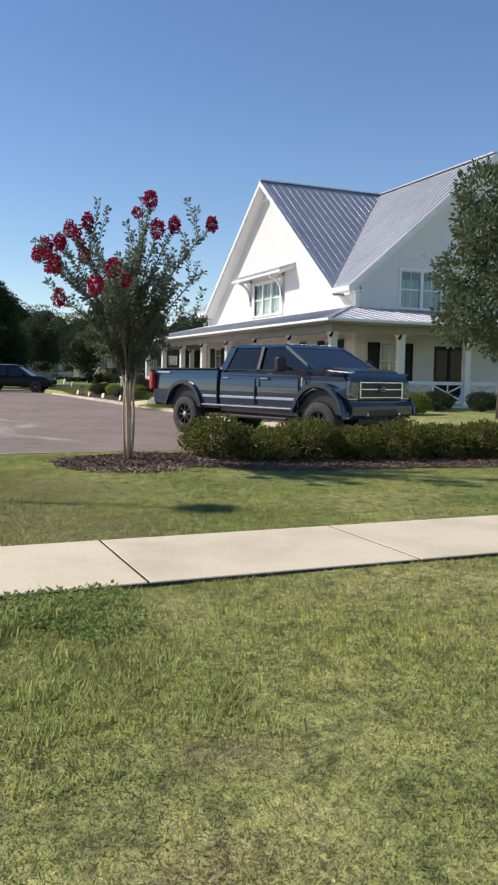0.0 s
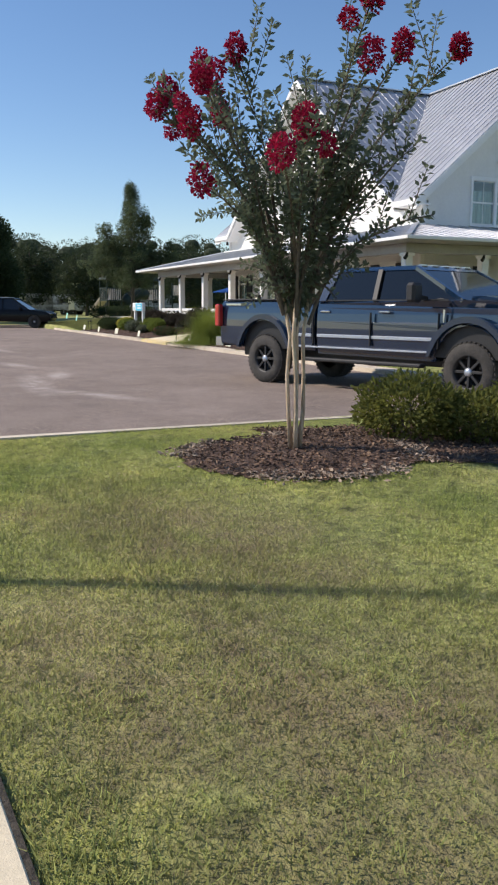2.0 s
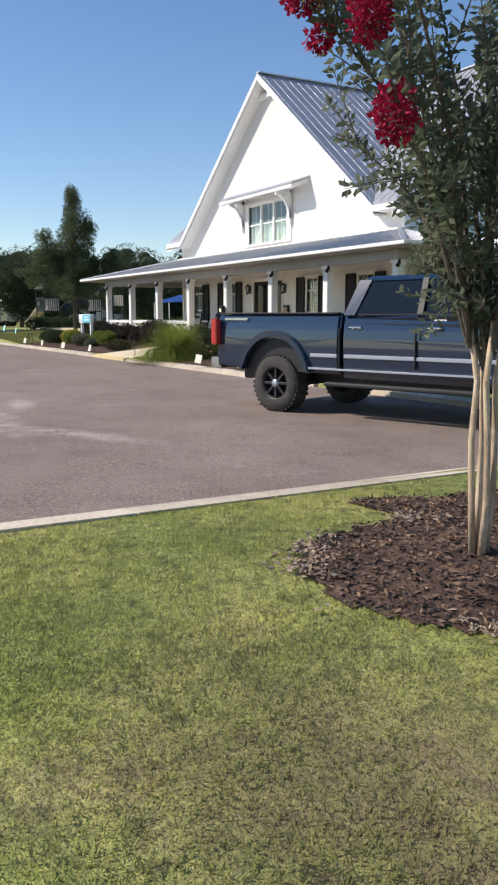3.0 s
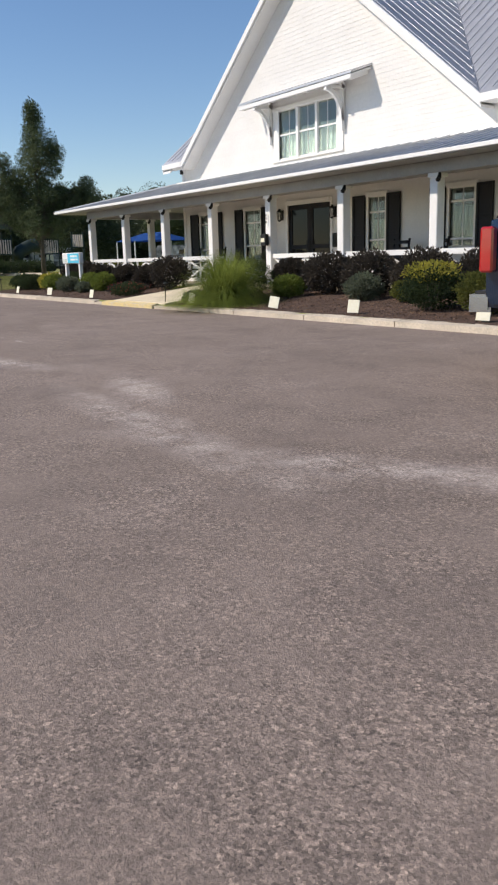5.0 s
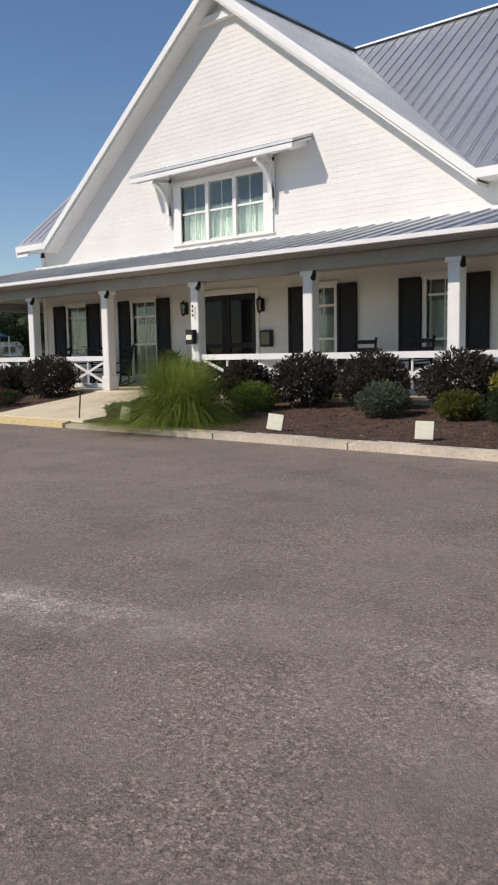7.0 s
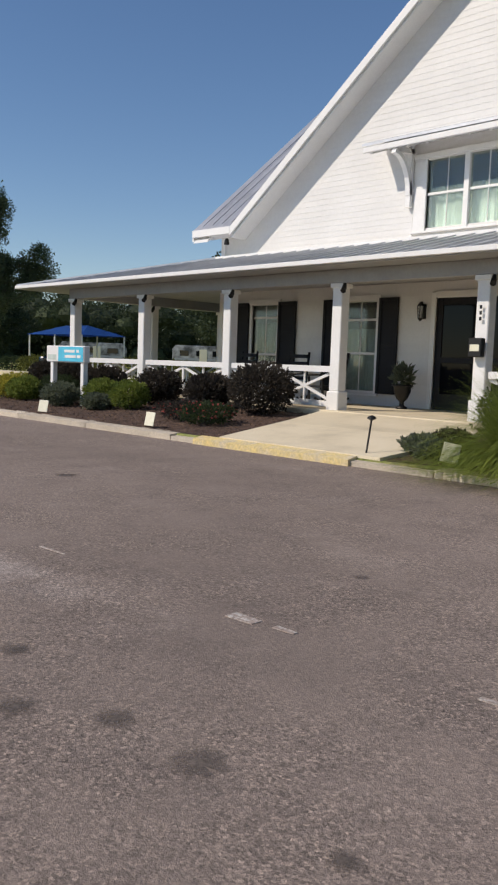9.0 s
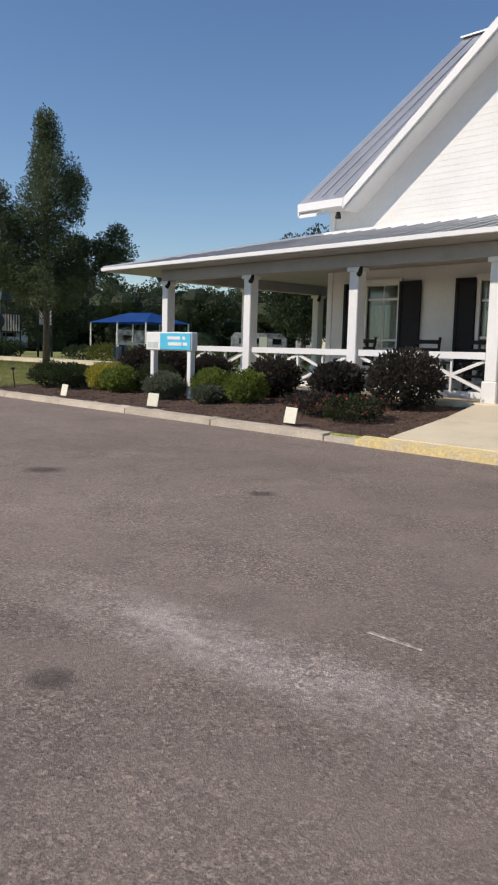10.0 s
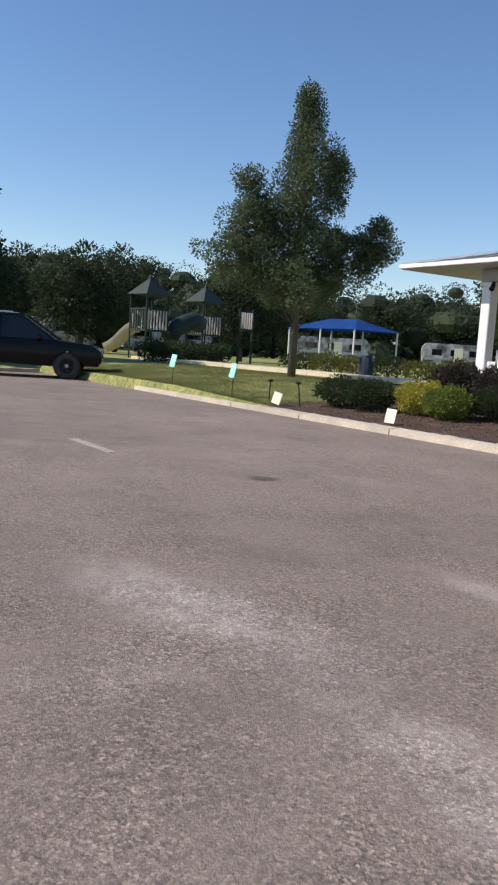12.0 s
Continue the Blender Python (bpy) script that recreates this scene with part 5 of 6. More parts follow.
for k, (x, y, h, s) in enumerate(((-70, 12, 5.2, 13), (-66.5, 15.5, 4.6, 14), (-78, 6, 6.0, 15), (-63.5, 22.5, 4.8, 16), (-73, 20, 5.6, 17), (-52.5, 30, 6.0, 18), (-47, 35, 6.5, 19))):
    cl = [(1.6 * math.cos(i * 2.4) * (0.4 + 0.6 * (i % 4) / 3), 1.6 * math.sin(i * 2.4) * (0.4 + 0.6 * (i % 4) / 3), h * (0.3 + 0.62 * (i / 13)), 1.15 - 0.4 * i / 13, 1.6) for i in range(14)]
    broad_tree("park_tree", "mid-size green tree near the playground", x, y, h, cl, "wood_far", 0.09, 900, 0.12, s, z=0.4)

# far woods: many crowns joined
rng = np.random.default_rng(30)
cen, out = [], []
heart = []
bmt = bmesh.new()
for row, (dist, hh, cnt) in enumerate(((74, 6.4, 40), (90, 8.6, 44), (112, 11.2, 46))):
    for i in range(cnt):
        ang = radians(104 + 86 * (i + rng.uniform(0.1, 0.9)) / cnt)
        d = dist + rng.normal(0, 3)
        x, y = -24 + d * math.cos(ang), 3 + d * math.sin(ang)
        h = hh * rng.uniform(0.82, 1.12) * (1 + 0.32 * smooth01((math.degrees(ang) - 160) / 12))
        tube(bmt, [(x, y, 0), (x, y, h * 0.7)], [0.25, 0.08], 5)
        for c in range(7):
            a = rng.uniform(0, 6.28)
            rr = rng.uniform(1.3, 2.6)
            cz = h * rng.uniform(0.12, 0.86)
            p, dd = lumpy(rng, 520, rr, rr * 1.5, 0.86, 0.9, rng.uniform(0, 90))
            at = np.array([x + 1.9 * math.cos(a), y + 1.9 * math.sin(a), cz])
            heart.append((at, rr * 0.62))
            cen.append(p + at)
            out.append(dd)
woods = tagged(leaves("far_woods", "wood_far", None, rng, np.vstack(cen), np.vstack(out), 0.14, 1.4, 0.0), "dense dark green woodland behind the campground", "woods", kind="stuff")
part("far_trunks", bmt, "brown_bark", woods)
bm = bmesh.new()
for at, r in heart:  # the shaded mass of twigs and leaves inside each crown
    lathe(bm, [(r * 0.35, -r * 0.68), (r * 0.8, -r * 0.4), (r, 0.0), (r * 0.82, r * 0.38), (r * 0.4, r * 0.66)], 8, at)
part("inner_foliage", bm, "wood_far", woods)


# ---- lawn grass ----
def on_lawn(x, y):
    return not (-6.125 < x < -5.06 or y < 1.468 + 0.052 * min(0.0, x + 6.1)) and ((x + 9.88) / 0.78) ** 2 + ((y - 3.78) / 0.8) ** 2 > 1 and not (y > 4 and abs(x + 10.15 - 0.2 * (y - 4.6)) < 0.9) and x > -11.62


def blades(name, label, mat, n, region, size, seed, ok):
    rng = np.random.default_rng(seed)
    x0, x1, y0, y1 = region
    p = np.column_stack([rng.uniform(x0, x1, n), y0 + (y1 - y0) * rng.uniform(0, 1, n) ** 1.5])
    p = np.array([(x, y, ground_z(x, y)) for x, y in p if ok(x, y)])
    n = len(p)
    thick = np.array([0.75 + 0.5 * noise.noise((x * 1.1, y * 1.1, 5)) + 0.35 * noise.noise((x * 4, y * 4, 6)) for x, y, z in p])
    h = size * rng.uniform(0.5, 1.3, n) * np.clip(thick, 0.35, 1.5)
    a = rng.uniform(0, 6.2832, n)
    w = np.column_stack([np.cos(a), np.sin(a), np.zeros(n)]) * (0.0014 + 0.03 * size)
    lean = rng.normal(0, 0.55, (n, 3)) * h[:, None]
    lean[:, 2] = h
    v = np.stack([p - w, p + w, p + lean], 1).reshape(-1, 3)
    f = np.arange(3 * n).reshape(-1, 3)
    return tagged(soup(name, v.tolist(), f.tolist(), mat), label, "grass", kind="stuff")


def tufts(name, label, mat, centres, per, height, seed):
    """Clumps of long arching blades, three joints each."""
    rng = np.random.default_rng(seed)
    v, f = [], []
    for cx, cy, k in centres:
        for _ in range(int(per * k)):
            bx, by = cx + rng.normal(0, 0.035), cy + rng.normal(0, 0.035)
            if not on_lawn(bx, by):
                continue
            a, h = rng.uniform(0, 6.2832), height * k * rng.uniform(0.45, 1.15)
            out = Vector((math.cos(a), math.sin(a), 0))
            side = Vector((-out.y, out.x, 0)) * rng.uniform(0.0022, 0.004)
            p0 = Vector((bx, by, ground_z(bx, by)))
            reach = h * rng.uniform(0.15, 0.75)
            p1, p2 = p0 + Vector((0, 0, h * 0.62)) + out * reach * 0.35, p0 + Vector((0, 0, h * rng.uniform(0.75, 1.0))) + out * reach
            n = len(v)
            v += [p0 - side, p0 + side, p1 + side * 0.8, p1 - side * 0.8, p2]
            f += [(n, n + 1, n + 2, n + 3), (n + 3, n + 2, n + 4)]
    return tagged(soup(name, [tuple(p) for p in v], f, mat), label, "grass", kind="stuff")


def clover(name, label, mat, n, region, seed, ok):
    """Low broad leaves lying among the grass."""
    rng = np.random.default_rng(seed)
    x0, x1, y0, y1 = region
    p = np.array([(x, y, ground_z(x, y) + rng.uniform(0.015, 0.05)) for x, y in zip(rng.uniform(x0, x1, n), rng.uniform(y0, y1, n)) if ok(x, y)])
    v, f = leaf_arrays(rng, p, np.zeros((len(p), 3)), 0.013, 1.5, 0.25, flat=0.35)
    return tagged(soup(name, v.tolist(), f.tolist(), mat), label, "weeds", kind="stuff")


blades("lawn_grass", "short mown lawn grass, green with straw patches", "grass", 640000, (-11.7, -0.4, 1.15, 8.9), 0.024, 50, on_lawn)
blades("weed_grass", "lush longer grass at the footpath corner", "weed", 9000, (-5.04, -3.3, 1.48, 2.5), 0.045, 51, lambda x, y: on_lawn(x, y) and noise.noise((x * 3, y * 3, 2)) > -0.15 - (0.5 if x < -4.4 else 0))
blades("weed_grass", "lush longer grass along the path edge", "weed", 3000, (-7.2, -6.1, 1.46, 2.6), 0.035, 52, lambda x, y: on_lawn(x, y) and noise.noise((x * 3, y * 3, 2)) > 0.0)
clover("clover", "dark green clover leaves at the footpath corner", "clover", 3600, (-5.03, -4.3, 1.5, 2.4), 54, lambda x, y: on_lawn(x, y) and noise.noise((x * 4, y * 4, 8)) > -0.25 + 0.5 * (x + 4.8))
tufts("tall_grass_tufts", "tall pale green grass tufts at the footpath corner", "weed", ((-4.62, 2.02, 1.0), (-4.59, 1.85, 0.8), (-4.53, 1.69, 0.9), (-4.45, 1.78, 0.6), (-4.8, 1.52, 0.5), (-4.3, 1.7, 0.7), (-4.05, 1.69, 0.6),
      (-4.97, 1.62, 0.5), (-4.2, 2.0, 0.5), (-3.85, 1.85, 0.55), (-4.06, 2.3, 0.4), (-3.6, 1.6, 0.6), (-6.25, 1.56, 0.45), (-6.5, 1.54, 0.35)), 42, 0.15, 55)
blades("kerb_grass", "grass of the lawn strip beside the lot", "strip_grass", 90000, (-52, -40.9, 9.25, 14), 0.05, 53, lambda x, y: True)


# ---- vehicles ----
M["paint"] = material("navy_blue_car_paint", [(0.3, (0.005, 0.018, 0.043)), (0.7, (0.006, 0.021, 0.05))], 2, 0.2, 0.0, coat=1.0, shine=0.5)
M["black_paint"] = material("black_car_paint", [(0.3, (0.003, 0.003, 0.004)), (0.7, (0.004, 0.004, 0.005))], 2, 0.22, 0.0, shine=0.22)
M["rubber"] = material("tyre_rubber", [(0.3, (0.028, 0.026, 0.024)), (0.7, (0.06, 0.055, 0.05))], 8, 0.85, fine=60, bump=0.4)
M["plastic"] = material("black_plastic", [(0.3, (0.012, 0.012, 0.013)), (0.7, (0.02, 0.02, 0.021))], 6, 0.55)
M["chrome"] = material("chrome", [(0.3, (0.52, 0.53, 0.55)), (0.7, (0.58, 0.59, 0.6))], 3, 0.2, 1.0)
M["steel"] = material("brushed_trim_metal", [(0.3, (0.42, 0.45, 0.5)), (0.7, (0.48, 0.51, 0.56))], 3, 0.35, 0.7)
M["red_lens"] = material("red_lamp_plastic", [(0.3, (0.42, 0.012, 0.012)), (0.7, (0.52, 0.02, 0.02))], 6, 0.2, coat=1.0)


def extrude(profile, y0, y1, bevel=0.0, seg=2):
    """A side outline of (x, z) points carried across from y0 to y1, its rims rounded."""
    bm = bmesh.new()
    a = [bm.verts.new((x, y0, z)) for x, z in profile]
    b = [bm.verts.new((x, y1, z)) for x, z in profile]
    f = [bm.faces.new(a), bm.faces.new(b[::-1])]
    for i in range(len(profile)):
        j = (i + 1) % len(profile)
        bm.faces.new((a[i], b[i], b[j], a[j]))
    if bevel:
        bmesh.ops.bevel(bm, geom=list({e for g in f for e in g.edges}), offset=bevel, segments=seg, affect="EDGES")
    return bm


def barrel(bm, zc, amount, half):
    """Bows the sides of a car body in above and below the height zc."""
    for z in (zc - 0.25, zc - 0.12, zc, zc + 0.1, zc + 0.2, zc + 0.28):
        bmesh.ops.bisect_plane(bm, geom=bm.verts[:] + bm.edges[:] + bm.faces[:], plane_co=(0, 0, z), plane_no=(0, 0, 1))
    for v in bm.verts:
        k = max(-1.0, min(1.0, (v.co.z - zc) / half))
        v.co.y *= 1 - amount * abs(k) ** 2.2
    return bm


def arch(cx, cz, r, z0, n=9, back=False):
    """Points of a wheel arch from its left foot over to its right foot, at the height z0."""
    a0 = math.asin((z0 - cz) / r)
    pts = [(cx - r * math.cos(a), cz + r * math.sin(a)) for a in np.linspace(a0, math.pi - a0, n)]
    return pts[::-1] if back else pts


def wheel(parent, x, y, r, w, side, spokes=8):
    t = new("wheel")
    t.parent = parent
    t.location = (x, y, r)

    def ring(prof, n=28):
        bm = lathe(bmesh.new(), prof, n, cap=n < 20)
        bmesh.ops.transform(bm, matrix=pose(0, 0, 0, 90 * side, 0, 0), verts=bm.verts)
        return bm
    part("tyre", ring([(r * 0.56, -w / 2 + 0.01), (r * 0.62, -w / 2), (r * 0.93, -w / 2 + 0.01), (r, -w / 2 + 0.045), (r, w / 2 - 0.045), (r * 0.93, w / 2 - 0.01), (r * 0.62, w / 2), (r * 0.56, w / 2 - 0.01)]), "rubber", t, smooth=True)
    bm = bmesh.new()
    for k in range(36):
        a = k * 6.2832 / 36
        m = pose(0, 0, 0, 90 * side, 0, 0) @ pose(0, 0, 0, 0, 0, math.degrees(a))
        box(bm, r - 0.008, r + 0.007, -0.02, 0.012, -w / 2 + 0.02 + 0.02 * (k % 2), w / 2 - 0.02, m=m)
    part("tread", bm, "rubber", t)
    part("rim", ring([(r * 0.1, w * 0.12), (r * 0.5, w * 0.12), (r * 0.57, w * 0.4), (r * 0.6, w / 2 - 0.008), (r * 0.57, w / 2 - 0.004), (r * 0.5, w * 0.3), (r * 0.48, w * 0.14)]), "plastic", t, smooth=True)
    for k in range(spokes):
        bm = bmesh.new()
        m = pose(0, 0, 0, 90 * side, 0, 0) @ pose(0, 0, 0, 0, 0, k * 360 / spokes)
        box(bm, r * 0.1, r * 0.55, -0.018, 0.018, w * 0.26, w * 0.4, 0.006, m)
        part("spoke", bm, "plastic", t)
    part("hub", ring([(r * 0.15, w * 0.2), (r * 0.15, w * 0.42), (r * 0.09, w * 0.47)], 14), "steel", t, smooth=True)


def pickup():
    t = thing("pickup_truck", "dark navy blue crew-cab pickup truck with black wheels parked", "pickup truck", (-16.585, 7.36, 0.0), 18.75)
    W, WB, R = 0.89, 3.515, 0.362
    zl = 0.52
    # load bed
    side = [(-1.0, 0.56), *arch(0, 0.44, 0.53, zl), (1.0, zl), (1.0, 1.235), (-0.98, 1.225), (-1.02, 1.16), (-1.02, 0.62)]
    part("bed_side", barrel(extrude(side, -W, -W + 0.09, 0.03), 0.84, 0.05, 0.4), "paint", t)
    part("bed_side", barrel(extrude(side, W - 0.09, W, 0.03), 0.84, 0.05, 0.4), "paint", t)
    part("bed_floor", box(bmesh.new(), -0.96, 1.0, -W + 0.09, W - 0.09, 0.72, 0.78), "plastic", t)
    part("bed_front", box(bmesh.new(), 0.94, 1.0, -W + 0.09, W - 0.09, 0.78, 1.22), "paint", t)
    part("tailgate", box(bmesh.new(), -1.03, -0.96, -W + 0.1, W - 0.1, 0.66, 1.225, 0.015), "paint", t)
    part("bed_rail", box(bmesh.new(), -0.95, 0.98, -W + 0.005, -W + 0.1, 1.228, 1.25, 0.008), "plastic", t)
    part("bed_rail", box(bmesh.new(), -0.95, 0.98, W - 0.1, W - 0.005, 1.228, 1.25, 0.008), "plastic", t)
    # cab, with the hood and wings in front of it
    cab = [(1.03, zl - 0.04), (3.0, zl - 0.06), *arch(WB, 0.44, 0.53, zl)[1:], (4.3, 0.55), (4.4, 0.62), (4.43, 1.05), (4.38, 1.13), (4.1, 1.19), (3.45, 1.22), (3.25, 1.225), (1.03, 1.225)]
    part("cab_body", barrel(extrude(cab, -W, W, 0.05, 3), 0.84, 0.055, 0.4), "paint", t)
    part("hood", extrude([(3.3, 1.18), (4.33, 1.1), (4.37, 1.15), (4.15, 1.225), (3.5, 1.275), (3.35, 1.27)], -0.6, 0.6, 0.03), "paint", t)
    # glasshouse
    bm = bmesh.new()
    low = [(1.08, -0.83), (3.42, -0.80), (3.42, 0.80), (1.08, 0.83)]
    top = [(1.2, -0.69), (2.62, -0.67), (2.62, 0.67), (1.2, 0.69)]
    a = [bm.verts.new((x, y, 1.215)) for x, y in low]
    b = [bm.verts.new((x, y, 1.625)) for x, y in top]
    for i in range(4):
        bm.faces.new((a[i], a[(i + 1) % 4], b[(i + 1) % 4], b[i]))
    bm.faces.new(b)
    bm.faces.new(a[::-1])
    part("window_glass", bm, "tint", t, "dark tinted cab windows")
    bm = bmesh.new()
    lo = [bm.verts.new((x, y, 1.6)) for x, y in ((1.16, -0.72), (2.68, -0.7), (2.68, 0.7), (1.16, 0.72))]
    hi = [bm.verts.new((x, y, 1.665)) for x, y in ((1.26, -0.63), (2.56, -0.62), (2.56, 0.62), (1.26, 0.63))]
    for i in range(4):
        bm.faces.new((lo[i], lo[(i + 1) % 4], hi[(i + 1) % 4], hi[i]))
    bm.faces.new(hi)
    bm.faces.new(lo[::-1])
    bmesh.ops.bevel(bm, geom=[e for e in bm.edges], offset=0.015, segments=2, affect="EDGES")
    part("roof", bm, "paint", t)
    for s in (-1, 1):
        part("front_pillar", beam(bmesh.new(), (3.38, s * 0.815, 1.21), (2.6, s * 0.68, 1.625), 0.06, 0.05), "paint", t)
        part("rear_pillar", slab(bmesh.new(), [(1.04, s * 0.85, 1.215), (1.19, s * 0.848, 1.215), (1.33, s * 0.71, 1.62), (1.16, s * 0.71, 1.62)], 0.05, (0, -s, 0)), "paint", t)
        part("door_pillar", beam(bmesh.new(), (2.05, s * 0.84, 1.21), (2.04, s * 0.7, 1.62), 0.07, 0.03, (0, s, 0)), "plastic", t)
        part("window_trim", beam(bmesh.new(), (1.25, s * 0.865, 1.222), (3.2, s * 0.86, 1.222), 0.012, 0.018), "plastic", t)
        part("side_trim", box(bmesh.new(), 1.08, 3.0, s * W - 0.012, s * W + 0.012, 0.715, 0.76, 0.006), "steel", t)
        part("side_trim", box(bmesh.new(), 0.58, 0.98, s * W - 0.012, s * W + 0.012, 0.715, 0.76, 0.006), "steel", t)
        part("sill_trim", box(bmesh.new(), 0.56, 2.98, s * W - 0.03, s * W + 0.008, 0.565, 0.59, 0.005), "steel", t)
        part("running_board", box(bmesh.new(), 0.85, 2.9, s * W - 0.09, s * W + 0.06, 0.38, 0.43, 0.015), "plastic", t)
        for x in (1.02, 2.04, 3.1):
            part("door_gap", box(bmesh.new(), x - 0.006, x + 0.006, s * W - 0.03, s * W + 0.0015, 0.62, 1.06), "plastic", t)
        for x in (1.22, 2.24):
            part("door_handle", box(bmesh.new(), x - 0.09, x + 0.09, s * W - 0.005, s * W + 0.04, 1.055, 1.09, 0.012), "chrome", t)
        part("wing_vent", slab(bmesh.new(), [(3.16, s * (W + 0.004), 0.95), (3.175, s * (W + 0.004), 0.95), (3.185, s * (W + 0.004), 1.1), (3.155, s * (W + 0.004), 1.11)], 0.012, (0, s, 0)), "chrome", t)
        for cx in (0.0, WB):
            flare = arch(cx, 0.44, 0.59, zl, 14) + arch(cx, 0.44, 0.525, zl, 14, True)
            part("wheel_arch", extrude(flare, s * (W - 0.03), s * (W + 0.045), 0.012), "paint", t)
            part("arch_liner", extrude(arch(cx, 0.44, 0.52, zl, 10), s * (W - 0.4), s * (W - 0.06)), "plastic", t)
            wheel(t, cx, s * (W - 0.145), R, 0.29, -1 if s > 0 else 1)
        m = new("door_mirror")
        m.parent = t
        part("arm", beam(bmesh.new(), (2.88, s * 0.87, 1.24), (2.86, s * 1.03, 1.26), 0.06, 0.05), "plastic", m)
        part("housing", box(bmesh.new(), 2.79, 2.93, s * 1.1 - 0.1, s * 1.1 + 0.1, 1.19, 1.43, 0.035), "plastic", m)
        part("tail_lamp", box(bmesh.new(), -1.035, -0.93, s * W - 0.09, s * W + 0.006, 0.83, 1.17, 0.015), "red_lens", t, "red tail lamp")
        h = part("headlight", box(bmesh.new(), 4.26, 4.435, s * 0.74 - 0.13, s * 0.74 + 0.15, 0.78, 1.06, 0.03), "lens", t)
        part("lamp_bezel", box(bmesh.new(), 4.3, 4.425, s * 0.74 - 0.12, s * 0.74 + 0.13, 0.76, 0.79, 0.01), "chrome", t)
        for i in range(3):
            part("lamp_bowl", lathe(bmesh.new(), [(0.03, 0), (0.05, 0.03), (0.052, 0.045), (0.02, 0.05)], 12, (4.38, s * 0.74 - 0.06 + 0.02 * i, 0.83 + 0.08 * i)), "chrome", h)
        part("tow_hook", box(bmesh.new(), 4.46, 4.52, s * 0.45 - 0.03, s * 0.45 + 0.03, 0.5, 0.56, 0.01), "chrome", t)
        part("bed_badge", box(bmesh.new(), -0.85, -0.45, s * W - 0.002, s * W + 0.006, 1.15, 1.185, 0.003), "chrome", t)
    part("grille", box(bmesh.new(), 4.36, 4.44, -0.6, 0.6, 0.74, 1.07, 0.02), "plastic", t)
    for z in (0.8, 0.93, 1.04):
        part("grille_bar", box(bmesh.new(), 4.43, 4.465, -0.6, 0.6, z - 0.013, z + 0.013, 0.006), "chrome", t)
    for y in (-0.6, 0.6):
        part("grille_bar", box(bmesh.new(), 4.43, 4.465, y - 0.018, y + 0.018, 0.78, 1.06, 0.008), "chrome", t)
    bm = lathe(bmesh.new(), [(0.1, 0), (0.1, 0.02), (0.06, 0.03)], 18)
    bmesh.ops.transform(bm, matrix=Matrix.Translation((4.455, 0, 0.93)) @ pose(0, 0, 0, 0, 90, 0) @ Matrix.Diagonal((0.55, 1, 1, 1)), verts=bm.verts)
    part("badge", bm, "paint", t)
    part("front_bumper", extrude([(4.25, 0.46), (4.44, 0.46), (4.5, 0.52), (4.5, 0.66), (4.44, 0.73), (4.25, 0.73)], -W - 0.01, W + 0.01, 0.04), "paint", t)
    part("air_intake", box(bmesh.new(), 4.47, 4.508, -0.4, 0.4, 0.5, 0.6, 0.01), "plastic", t)
    part("rear_bumper", extrude([(-1.16, 0.52), (-0.98, 0.52), (-0.98, 0.66), (-1.16, 0.66)], -W + 0.03, W - 0.03, 0.02), "chrome", t)
    part("bumper_step", box(bmesh.new(), -1.17, -1.0, -0.7, 0.7, 0.662, 0.68), "plastic", t)
    part("chassis", box(bmesh.new(), -0.95, 4.2, -0.42, 0.42, 0.36, 0.56, 0.02), "plastic", t)
    for x in (0.0, WB):
        part("axle", tube(bmesh.new(), [(x, -0.75, R), (x, 0.75, R)], [0.06, 0.06], 8), "plastic", t)
    for i in range(5):
        part("roof_lamp", box(bmesh.new(), 2.5, 2.58, -0.5 + 0.25 * i - 0.04, -0.46 + 0.25 * i + 0.04, 1.66, 1.68, 0.006), "chrome", t)
    for ob in t.children:  # short nose
        for v in ob.data.vertices if ob.type == "MESH" and ob.name.split(".")[0] not in ("wheel", "wheel_arch", "arch_liner") else ():
            k = smooth01((v.co.x - 3.9) / 0.5)
            v.co.x -= 0.36 * smooth01((v.co.x - 3.98) / 0.35)
            v.co.y *= 1 - 0.12 * k
        for c in ob.children:
            if ob.name.startswith("headlight"):
                for v in c.data.vertices:
                    v.co.x -= 0.36
                    v.co.y *= 0.88
    return t


pickup()


